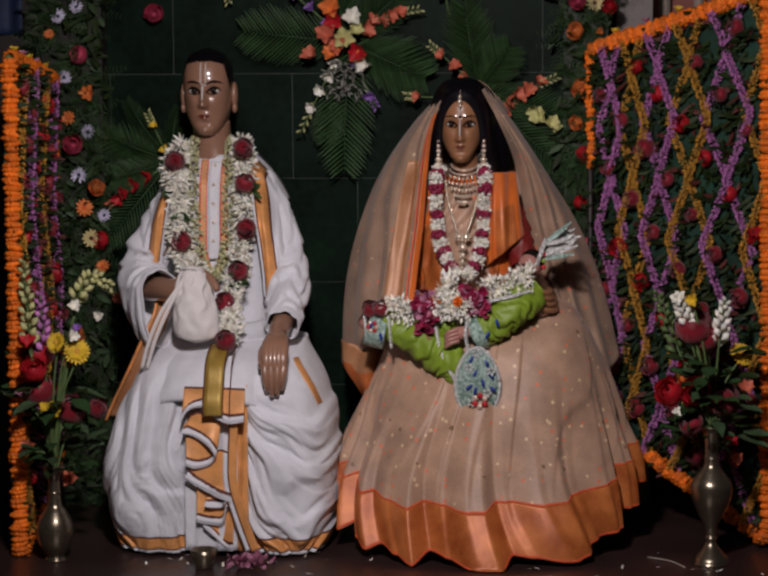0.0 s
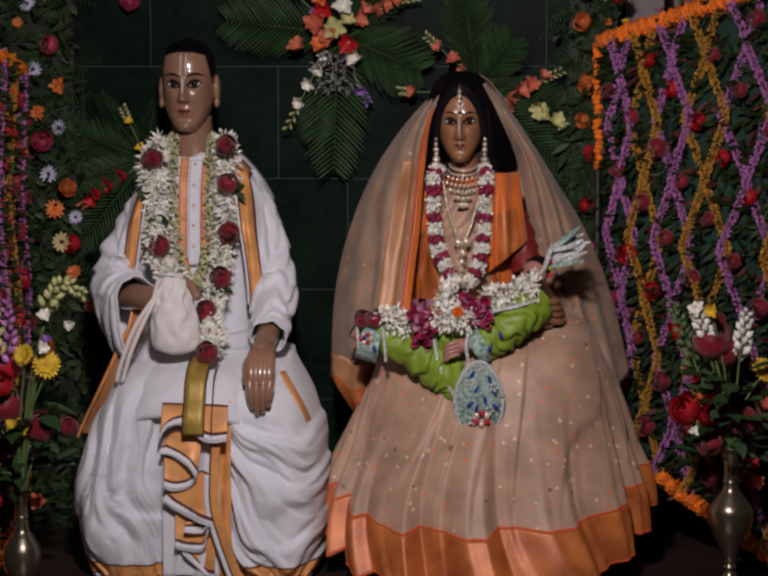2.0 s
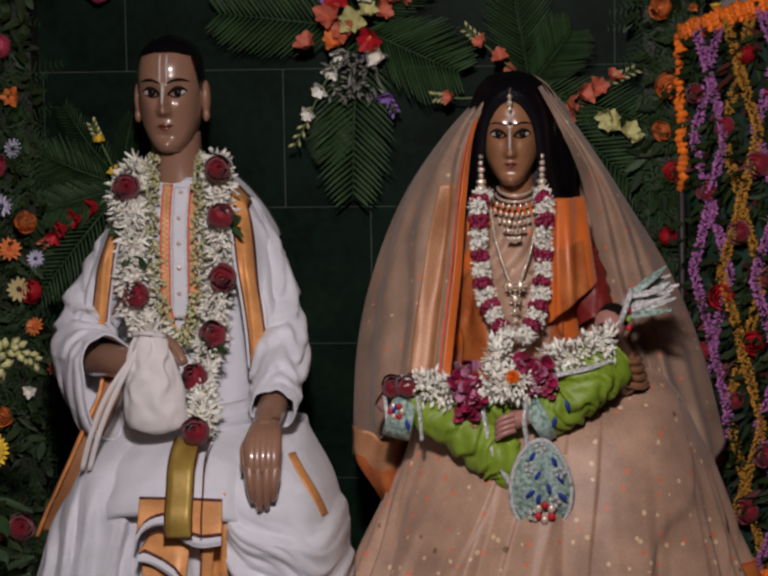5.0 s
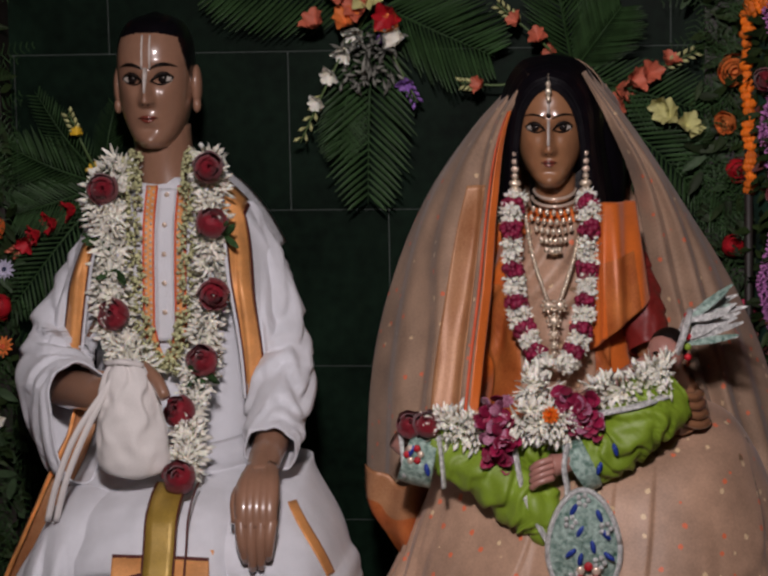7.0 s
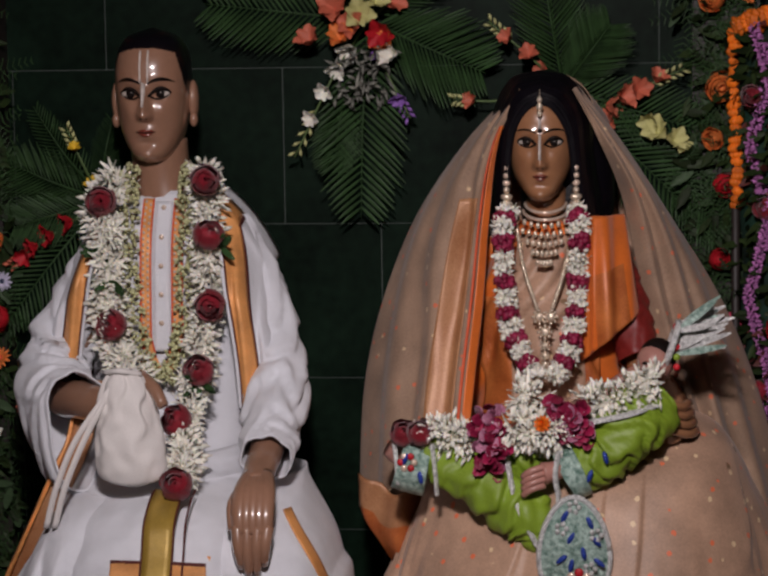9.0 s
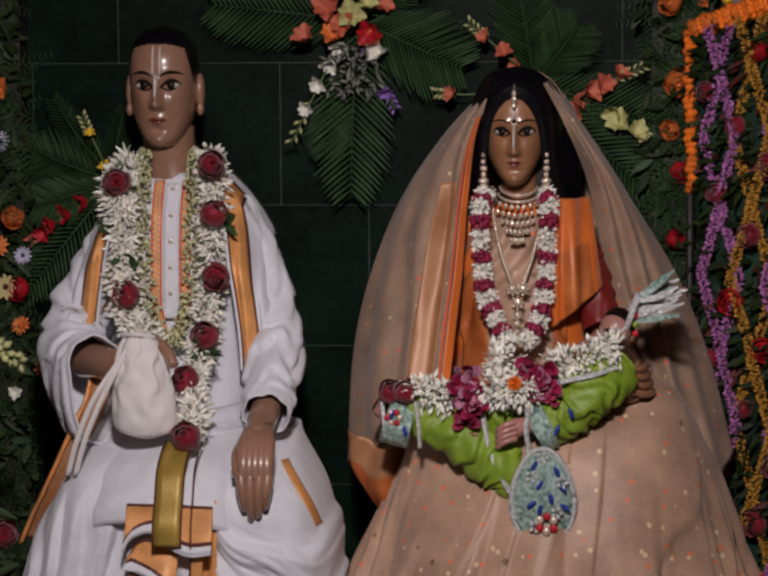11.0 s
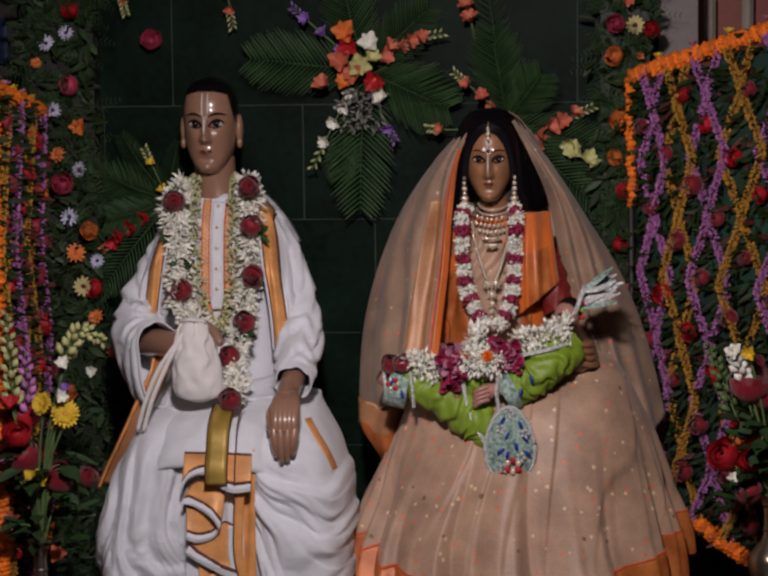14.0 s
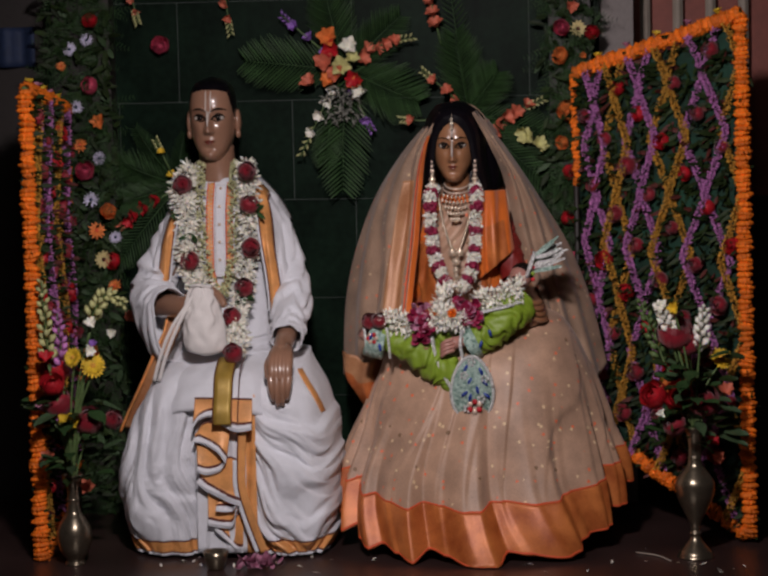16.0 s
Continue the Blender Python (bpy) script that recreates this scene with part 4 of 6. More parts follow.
Shape().grid(lambda u, v: (lambda p: (p[0], p[1] - 0.006, p[2]))(chest(0.62 + 0.16 * u - 0.05 * v, 0.22 + 0.7 * v)), 14, 30).make("pallu_fold", COPPER, sari, thick=0.003)
Shape().grid(lambda u, v: (lambda p: (p[0], p[1] - 0.008, p[2]))(chest(0.34 + 0.3 * u + 0.03 * v, 0.06 + 0.9 * v)), 24, 40).make("pallu_centre", NET, sari, "beige net front of the drape", thick=0.003)
sleeve([(0.30, -0.24, 0.93), (0.345, -0.27, 0.83), (0.375, -0.32, 0.72)], [0.032, 0.038, 0.036], 0.3, amp=0.12).make("blouse_sleeve", mat("dark_red_silk", (0.2, 0.015, 0.012), 0.5, 0, 20, 0.3, 0.2), sari, "dark red silk sleeve", thick=0.003)


def shoulder(u, v):
    a = Vector((0.262, -0.318, 0.968)).lerp(Vector((0.35, -0.255, 0.965)), u)
    b = Vector((0.275, -0.355, 0.72)).lerp(Vector((0.375, -0.325, 0.80)), u)
    p = a.lerp(b, v)
    p.y -= 0.03 * math.sin(math.pi * u) + 0.012 * (crease(2.6 * u + 0.4 * v, 0.7) - 0.5) + 0.02 * math.sin(math.pi * v)
    return p


Shape().grid(shoulder, 40, 40, pick=lambda u, v: 1 if 0.3 < u < 0.85 and v > 0.45 else 0).make("shoulder_drape", [ORANGE_SILK, COPPER], sari, "orange silk drape over the shoulder", thick=0.003)


def tail_fn(u, v):
    x = lin(v, (0, -0.112), (0.5, -0.11), (1, -0.06)) + 0.15 * u * (1 - 0.1 * v) + 0.02 * v
    return x, -0.36 - 0.05 * math.sin(math.pi * u) - 0.012 * math.sin(14 * u + 4 * v), 0.53 - 0.18 * v - 0.03 * math.sin(math.pi * u) + 0.012 * (crease(2.5 * u + v, 0.7) - 0.5)


Shape().grid(tail_fn, 24, 20, pick=lambda u, v: 0 if v < 0.35 else 1).make("veil_end", [BRONZE, COPPER], sari, "orange silk end tucked beside the lap", thick=0.004)


# ---- flowers: one mesh of each kind, shared ----
def rose_mesh(material, open_=0.0, layers=4):
    """Overlapping cupped petals, tighter towards the heart."""
    sh = Shape()
    for k in range(layers):
        n = 2 + k
        for i in range(n):
            a0 = 2 * math.pi * (i / n + 0.21 * k)
            half = math.pi / n * 1.35
            rim = 0.25 + 0.2 * k + open_ + RND.uniform(-0.18, 0.18)
            R = (0.38 + 0.21 * k) * RND.uniform(0.92, 1.08)

            def fn(u, v):
                b = math.pi * 0.97 + (rim - math.pi * 0.97) * v
                a = a0 + half * (2 * u - 1) * (0.55 + 0.45 * math.sin(math.pi * min(1, v * 0.75)))
                q = R * (1 + 0.16 * ease(v, 0.7, 1) + 0.07 * (2 * u - 1) ** 2 * v + 0.05 * u)
                return q * math.sin(b) * math.cos(a), q * math.sin(b) * math.sin(a), 0.25 + 0.85 * q * math.cos(b) + 0.06 * math.cos(3 * math.pi * u) * v * v
            sh.grid(fn, 6, 6)
    return sh.data("rose_mesh", [material])


def daisy_mesh(material, centre, n=14, layers=1, length=1.0, width=0.34, lift=0.15):
    sh = Shape()
    for k in range(layers):
        for i in range(n):
            a = 2 * math.pi * (i + 0.5 * k) / n + RND.uniform(-0.06, 0.06)
            out = Vector((math.cos(a), math.sin(a), lift + 0.35 * k))
            sh.petal(out * 0.12, out, (0, 0, 1), length * (1 - 0.2 * k) * RND.uniform(0.9, 1.05), width, -0.15, 0, 2, 3)
    sh.ball((0, 0, 0.1), (0.26, 0.26, 0.16), 1, 12, 6)
    return sh.data("daisy_mesh", [material, centre])


def trumpet_mesh(material):
    sh = Shape()
    for i in range(6):
        a = 2 * math.pi * i / 6
        out = Vector((math.cos(a) * 0.6, math.sin(a) * 0.6, 0.85))
        sh.petal((0, 0, 0), out, Vector((-math.cos(a), -math.sin(a), 0.6)), 1.0, 0.8 if i % 2 else 0.62, -0.3 if i % 2 else -0.12, 0, 5, 5, 0.25, 0.8)
    return sh.data("trumpet_mesh", [material])


def marigold_mesh(material):
    sh = Shape()
    for k in range(4):
        n = 12 - 2 * k
        for i in range(n):
            a = 2 * math.pi * (i + 0.5 * k) / n
            t = 0.1 + 0.38 * k
            out = Vector((math.cos(a) * math.cos(t), math.sin(a) * math.cos(t), math.sin(t)))
            sh.petal(out * 0.2, out, (0, 0, 1), 0.75, 0.42, -0.1, 0, 2, 2)
    return sh.data("marigold_mesh", [material])


FLOWERS = {
    "rose": rose_mesh(ROSE_RED), "bright_rose": rose_mesh(ROSE_BRIGHT, 0.15), "pink_rose": rose_mesh(PINK, 0.2), "peach_rose": rose_mesh(ORANGE, 0.45),
    "gerbera": daisy_mesh(YELLOW, OCHRE, 20, 2), "aster": daisy_mesh(LILAC, DARKBLUE, 13, 1), "orange_daisy": daisy_mesh(ORANGE, RED_EDGE, 12, 2),
    "yellow_daisy": daisy_mesh(mat("pale_yellow_petal", (0.6, 0.5, 0.22), 0.6, 0, 60, 0.2, 0.2), MAROON, 12, 1, width=0.45), "red_daisy": daisy_mesh(SALMON, RED_EDGE, 10, 2, width=0.45),
    "salmon": trumpet_mesh(SALMON), "white": trumpet_mesh(TUBEROSE), "violet": trumpet_mesh(VIOLET), "pink": trumpet_mesh(MAGENTA), "lily": trumpet_mesh(mat("pale_lily_petal", (0.6, 0.58, 0.25), 0.6, 0, 60, 0.2, 0.2)),
    "marigold": marigold_mesh(MARIGOLD), "fire": trumpet_mesh(ORANGE), "red": trumpet_mesh(ROSE_BRIGHT), "gold": trumpet_mesh(YELLOW),
}


def bloom(kind, name, p, r, parent, facing=(0, -1, 0.15), jit=0.35, label=""):
    """One flower head at p, of radius r, that looks towards facing."""
    if "rose" in kind and facing == (0, -1, 0.15):
        facing = (RND.uniform(-0.5, 0.5), -0.75, RND.uniform(-0.5, 0.8))
    d = (Vector(facing).normalized() + Vector([RND.uniform(-jit, jit) for _ in range(3)])).normalized()
    ob = new(name, FLOWERS[kind])
    ob.parent = parent
    turn = d.to_track_quat("Z", "Y").to_matrix().to_4x4() @ Matrix.Rotation(RND.uniform(0, 6.28), 4, "Z")
    ob.matrix_local = Matrix.Translation(Vector(p) - parent.location) @ turn @ Matrix.Scale(r, 4)
    if label:
        tagged(ob, label)
    return ob


def spray(sh, path, n, radius, length, thick, mi=0, out=None, spread=1.0):
    """Many slim buds set round a line."""
    for i in range(n):
        s = (i + RND.random()) / n
        p = along(path, s)
        d = (along(path, min(1, s + 0.02)) - along(path, max(0, s - 0.02))).normalized()
        a = RND.uniform(0, 6.28)
        q = d.orthogonal().normalized()
        q = Matrix.Rotation(a, 3, d) @ q
        v = (q + d * RND.uniform(-0.5, 0.5) * spread)
        if out:
            v += Vector(out) * 0.6
        sh.spike(p + q * RND.uniform(0, radius), v, length * RND.uniform(0.7, 1.2), thick * RND.uniform(0.8, 1.2), mi)
    return sh


def blossoms(sh, path, n, radius, size, mi=0, out=(0, -1, 0)):
    """Small six-petalled stars set round a line."""
    for i in range(n):
        s = (i + RND.random()) / n
        p = along(path, s)
        d = (along(path, min(1, s + 0.02)) - along(path, max(0, s - 0.02))).normalized()
        q = Matrix.Rotation(RND.uniform(0, 6.28), 3, d) @ d.orthogonal().normalized()
        ax = (q + Vector(out) * RND.uniform(0.2, 1.1) + d * RND.uniform(-0.4, 0.4)).normalized()
        b = p + q * RND.uniform(0.2, 1.0) * radius
        e1 = ax.orthogonal().normalized()
        e2 = ax.cross(e1)
        ln = size * RND.uniform(0.75, 1.2)
        t0 = RND.uniform(0, 6.28)
        for k in range(6):
            w = e1 * math.cos(t0 + k * 1.047) + e2 * math.sin(t0 + k * 1.047)
            sh.petal(b, w * RND.uniform(0.5, 1.0) + ax * 0.8, ax, ln, ln * 0.2, -0.15, mi, 2, 2, 0.3)
    return sh


# garland of the first statue
garland = thing("flower_garland", "long garland of white tuberoses with dark red roses", "garland")
GL = curve([(-0.54, -0.285, 1.035), (-0.562, -0.335, 0.985), (-0.548, -0.355, 0.90), (-0.548, -0.365, 0.82), (-0.525, -0.39, 0.745), (-0.49, -0.43, 0.69)], 40)
GR = curve([(-0.388, -0.285, 1.06), (-0.372, -0.335, 1.0), (-0.37, -0.36, 0.90), (-0.372, -0.37, 0.80), (-0.385, -0.40, 0.71), (-0.395, -0.46, 0.635), (-0.385, -0.53, 0.595), (-0.378, -0.60, 0.562)], 50)
blossoms(spray(Shape(), GL, 300, 0.026, 0.03, 0.0045, out=(0, -1, 0)), GL, 190, 0.024, 0.028).make("tuberose_strand", TUBEROSE, garland, "white tuberose buds strung close together")
blossoms(spray(Shape(), GR, 360, 0.018, 0.028, 0.0045, out=(0, -1, 0)), GR, 210, 0.017, 0.026).make("tuberose_strand", TUBEROSE, garland, "white tuberose buds strung close together")
for p in ((-0.37, -0.375, 1.035), (-0.365, -0.39, 0.938), (-0.36, -0.40, 0.825), (-0.374, -0.43, 0.71), (-0.40, -0.50, 0.635), (-0.378, -0.63, 0.553), (-0.555, -0.365, 1.0), (-0.53, -0.40, 0.785)):
    bloom("rose", "rose", p, 0.026, garland, jit=0.4)
for p in ((-0.56, -0.36, 0.915), (-0.535, -0.385, 0.865), (-0.345, -0.37, 0.92), (-0.375, -0.43, 0.69)):
    lf = Shape()
    for i in range(5):
        lf.petal(p, (RND.uniform(-1, 1), -0.4, RND.uniform(-1, 0.6)), (0, -1, 0), 0.035, 0.012, 0.1)
    lf.make("leaf_sprig", LEAF, garland, thick=0.001)
inner = thing("jasmine_garland", "thin double garland of pale green jasmine buds", "garland")
for k in (-1, 1):
    pth = curve([(-0.466 + k * 0.052, -0.285, 1.06), (-0.464 + k * 0.05, -0.325, 0.98), (-0.462 + k * 0.047, -0.345, 0.87), (-0.458 + k * 0.038, -0.36, 0.76), (-0.455 + k * 0.006, -0.375, 0.685)], 30)
    spray(Shape(), pth, 420, 0.012, 0.012, 0.004, out=(0, -1, 0)).make("bud_strand", JASMINE, inner)

# ---- jewellery and garland of the second statue ----
garland2 = thing("flower_garland", "garland of white blossoms and magenta roses in bands", "garland")
for k in (-1, 1):
    pth = curve([(0.208 + k * 0.056, -0.32, 0.98), (0.208 + k * 0.066, -0.345, 0.95), (0.208 + k * 0.062, -0.37, 0.86), (0.21 + k * 0.055, -0.39, 0.79), (0.215 + k * 0.036, -0.41, 0.735), (0.217 + k * 0.008, -0.44, 0.69)], 36)
    for j in range(7):
        seg = [along(pth, (j + 0.05 + 0.62 * q / 6) / 7) for q in range(7)]
        blossoms(spray(Shape(), seg, 50, 0.011, 0.013, 0.005, out=(0, -0.5, 0)), seg, 26, 0.012, 0.014).make("white_tuft", TUBEROSE, garland2)
        seg = [along(pth, min(1, (j + 0.68 + 0.32 * q / 3) / 7)) for q in range(4)]
        if j < 6:
            spray(Shape(), seg, 60, 0.011, 0.012, 0.008, out=(0, -0.5, 0)).make("magenta_tuft", WINE, garland2)

necklace = thing("necklace", "layered gold necklace set with pink stones", "necklace")
for r, dz, n in ((0.036, 0.0, 26), (0.04, -0.012, 28)):
    Shape().tube([(0.213 + r * math.cos(a), -0.245 + 1.35 * r * math.sin(a), 0.985 + dz + 0.014 * math.sin(a)) for a in np.linspace(math.pi * 1.0, math.pi * 2.0, n)], 0.0032, 8).make("choker", PEARL, necklace)
for row in range(5):
    wd = 0.047 - 0.009 * row
    for i in range(9 - row):
        x = 0.213 + wd * (2 * i / max(1, 8 - row) - 1)
        z = 0.962 - 0.015 * row - 0.012 * (1 - ((x - 0.213) / 0.05) ** 2)
        Shape().ball((x, -0.318 - 0.011 * row + 0.35 * abs(x - 0.213), z), (0.0042, 0.003, 0.006), 0, 8, 6).make("stone", GEM, necklace)
for k in (-1, 1):
    pth = curve([(0.213 + 0.05 * k, -0.31, 0.955), (0.213 + 0.035 * k, -0.35, 0.88), (0.214 + 0.012 * k, -0.375, 0.81)], 26)
    sh = Shape()
    for p in pth:
        sh.ball(p, 0.0042, 0, 8, 6)
    sh.make("chain", GEM, necklace)
for p, r in (((0.205, -0.385, 0.80), 0.012), ((0.224, -0.385, 0.80), 0.012), ((0.2145, -0.39, 0.775), 0.012), ((0.2145, -0.392, 0.752), 0.009), ((0.2145, -0.394, 0.735), 0.0075), ((0.2145, -0.396, 0.72), 0.006)):
    sh = Shape().ball(p, (r * 0.7, r * 0.4, r * 0.7))
    for i in range(8):
        a = i * math.pi / 4
        sh.ball((p[0] + r * 0.9 * math.cos(a), p[1], p[2] + r * 0.9 * math.sin(a)), r * 0.26, 0, 6, 4)
    sh.make("pendant", GEM, necklace)
for k in (-1, 1):
    ear = thing("earring", "long gold drop earring with pearls", "earring", "pair of earrings")
    x = 0.207 + 0.06 * k
    Shape().ball((x, -0.30, 1.065), 0.006).make("stud", GEM, ear)
    for i in range(3):
        Shape().ball((x, -0.305, 1.05 - 0.013 * i), (0.005 + 0.001 * i, 0.005, 0.006)).make("bead", PEARL, ear)
    sh = Shape()
    for i in range(4):
        w = (0.006, 0.011, 0.012, 0.006)[i]
        sh.ball((x, -0.31, 1.012 - 0.012 * i), (w, 0.006, 0.0065), 0, 8, 6)
    sh.make("drop", GEM, ear)
tikka = thing("head_ornament", "gold forehead ornament on a fine chain", "jewellery")
Shape().tube(curve([(0.206, -0.275, 1.205), (0.206, -0.318, 1.188), (0.206, -0.332, 1.17)], 12), 0.0015, 6).make("chain", GEM, tikka)
for z, r in ((1.168, 0.006), (1.156, 0.0075), (1.144, 0.006)):
    Shape().ball((0.206, -0.342, z), (r * 0.8, r * 0.5, r), 0, 8, 6).make("stone", GEM, tikka)

# ---- baby doll on the lap ----
doll = Shape()
doll.ball((0.405, -0.56, 0.738), (0.03, 0.03, 0.033), 0, 20, 14)
doll.ball((0.41, -0.553, 0.746), (0.031, 0.029, 0.033), 1, 20, 14)
doll.ball((0.40, -0.589, 0.732), (0.004, 0.003, 0.004), 0, 8, 6)
for k in (-0.011, 0.010):
    doll.ball((0.40 + k, -0.588, 0.742), (0.005, 0.003, 0.003), 1, 8, 6)
limb(doll, [(0.395, -0.55, 0.72), (0.25, -0.54, 0.60), (0.12, -0.52, 0.57)], [0.024, 0.055, 0.05])
limb(doll, [(0.29, -0.62, 0.585), (0.255, -0.645, 0.578), (0.225, -0.655, 0.572)], [0.016, 0.015, 0.019])
for i in range(4):
    doll.tube(curve([(0.228, -0.662, 0.585 - 0.010 * i), (0.205, -0.668, 0.578 - 0.010 * i), (0.193, -0.66, 0.567 - 0.010 * i)], 8), 0.0058, 8, 0)
limb(doll, [(0.12, -0.52, 0.57), (0.0, -0.55, 0.58), (-0.03, -0.56, 0.60)], [0.03, 0.022, 0.02])
doll.make("baby_doll", [mat("doll_paint", (0.42, 0.2, 0.16), 0.35, 0, 30, 0.1, 0.05, coat=0.3), BLACK])
tagged(bpy.data.objects["baby_doll"], "small pink painted baby doll lying on the lap", "doll")
dress = thing("doll_dress", "lime green satin doll dress with silver and blue sequins", "doll clothes")
sleeve([(0.41, -0.56, 0.665), (0.36, -0.60, 0.64), (0.32, -0.61, 0.595), (0.265, -0.615, 0.565)], [0.05, 0.052, 0.045, 0.038], 0.9).make("sleeve", LIME, dress, thick=0.002)
sleeve([(0.27, -0.56, 0.60), (0.16, -0.57, 0.575), (0.09, -0.575, 0.58), (0.03, -0.575, 0.60)], [0.035, 0.052, 0.05, 0.045], 2.9).make("trouser_leg", LIME, dress, thick=0.002)
sleeve([(0.05, -0.60, 0.575), (0.13, -0.61, 0.545), (0.2, -0.62, 0.49), (0.225, -0.63, 0.445)], [0.03, 0.045, 0.045, 0.02], 1.9).make("skirt_part", LIME, dress, thick=0.002)


def cuff(path, r, parent):
    Shape().tube(curve(path, 10), r, 20).make("cuff", TEAL, parent, "sequined turquoise cuff")


cuff([(0.035, -0.585, 0.567), (0.012, -0.585, 0.572), (-0.012, -0.585, 0.58)], 0.048, dress)
cuff([(0.285, -0.62, 0.574), (0.272, -0.622, 0.568), (0.262, -0.622, 0.562)], 0.045, dress)
for pth, r in (([(-0.022, -0.6, 0.63), (-0.016, -0.618, 0.59), (-0.012, -0.62, 0.545)], 0.005), ([(0.045, -0.635, 0.615), (0.05, -0.64, 0.57), (0.052, -0.632, 0.53)], 0.005), ([(0.165, -0.635, 0.60), (0.18, -0.655, 0.53), (0.21, -0.66, 0.465), (0.225, -0.655, 0.44)], 0.006), ([(0.25, -0.66, 0.61), (0.245, -0.668, 0.57), (0.25, -0.668, 0.53), (0.24, -0.665, 0.48)], 0.006), ([(0.30, -0.65, 0.655), (0.36, -0.652, 0.668), (0.41, -0.62, 0.68)], 0.006)):
    Shape().tube(curve(pth, 24), r, 8, 0, 0.5).make("silver_braid", SILVER, dress, "silver sequin braid")


for i in range(6):
    a = i * math.pi / 3
    Shape().ball((0.004 + 0.011 * math.cos(a), -0.634, 0.585 + 0.011 * math.sin(a)), (0.006, 0.003, 0.006), 0, 8, 5).make("flower_petal", ROSE_BRIGHT if i % 2 else PEARL, dress)


def bib_fn(u, v):
    a = 2 * math.pi * u
    r = v
    w = 0.056 * (1 - 0.16 * math.sin(a))
    return 0.275 + r * w * math.cos(a), -0.675 - 0.012 * (1 - r * r) - 0.01 * math.sin(a) * r, 0.452 + r * 0.088 * math.sin(a)


bib = Shape().grid(bib_fn, 36, 8, wrap=True).make("bib", TEAL, dress, "turquoise sequined oval bib", thick=0.004)
Shape().tube([bib_fn(i / 40, 1.0) for i in range(41)], 0.005, 8).make("bib_edge", SILVER, bib)
for i in range(6):
    a = i * math.pi / 3 + 0.5
    Shape().ball((0.282 + 0.014 * math.cos(a), -0.692, 0.405 + 0.014 * math.sin(a)), (0.0075, 0.003, 0.0075), 0, 8, 5).make("flower_petal", ROSE_BRIGHT if i % 2 else PEARL, bib)
for x, z in ((0.255, 0.49), (0.30, 0.425), (0.262, 0.40), (0.31, 0.48), (0.275, 0.525)):
    sh = Shape()
    for i in range(5):
        a = i * 1.257
        sh.ball((x + 0.008 * math.cos(a), -0.691, z + 0.008 * math.sin(a)), (0.0045, 0.003, 0.0045), 0, 6, 4)
    sh.make("sequin_flower", SILVER, bib)
for x, z, r in ((0.27, 0.475, 0.5), (0.29, 0.45, -0.2), (0.255, 0.44, 0.9), (0.31, 0.47, -0.7), (0.27, 0.43, 0.2), (0.315, 0.435, -0.9), (0.30, 0.57, 0.3), (0.325, 0.60, -0.3), (0.0, 0.59, 0.4), (0.025, 0.56, -0.2), (0.28, 0.565, 0.1), (0.30, 0.50, -0.4), (0.26, 0.51, 0.5)):
    Shape().ball((x, -0.690 if z < 0.53 else (-0.662 if x > 0.1 else -0.634), z), (0.0045, 0.003, 0.011), 0, 8, 6, Euler((0, r, 0)).to_matrix()).make("blue_leaf", BLUE, bib if z < 0.5 else dress)
crown = thing("silver_crown", "small silver crown with a starry plume", "crown")
band = Shape().tube([(0.432 + 0.012 * math.cos(a), -0.556 + 0.034 * math.sin(a), 0.768 + 0.036 * math.cos(a)) for a in np.linspace(0, 6.28, 30)], 0.006, 8).make("band", SILVER, crown)
for i in range(5):
    Shape().ball((0.44, -0.585 + 0.004 * i, 0.735 + 0.016 * i), (0.006, 0.004, 0.006), 0, 8, 6).make("crown_stone", (ROSE_BRIGHT, LIME)[i % 2], band)
for i in range(30):
    p = Vector((0.438, -0.556 + RND.uniform(-0.02, 0.02), 0.778 + RND.uniform(-0.03, 0.02)))
    d = Vector((1, RND.uniform(-0.3, 0.1), RND.uniform(0.1, 0.85)))
    Shape().petal(p, d, (0, -1, 0.2), RND.uniform(0.04, 0.1), 0.012, RND.uniform(-0.2, 0.2), 0, 2, 4).make("plume_leaf", SILVER if i % 4 else TEAL, band)
lapf = thing("lap_flowers", "white tuberose and magenta petal garland across the doll", "garland")
for pts, n in (([(0.04, -0.60, 0.625), (0.08, -0.61, 0.622), (0.11, -0.61, 0.615)], 130), ([(0.17, -0.63, 0.652), (0.21, -0.64, 0.638), (0.25, -0.63, 0.635)], 150), ([(0.18, -0.60, 0.69), (0.20, -0.60, 0.685), (0.22, -0.60, 0.685)], 70), ([(0.29, -0.61, 0.675), (0.34, -0.61, 0.685), (0.40, -0.59, 0.685)], 150), ([(0.365, -0.6, 0.70), (0.39, -0.60, 0.712), (0.41, -0.60, 0.715)], 60)):
    blossoms(spray(Shape(), curve(pts, 10), int(n * 0.9), 0.02, 0.034, 0.0042, out=(0, -0.9, -0.25)), curve(pts, 10), n // 4, 0.018, 0.03).make("tuberose_tuft", TUBEROSE, lapf)
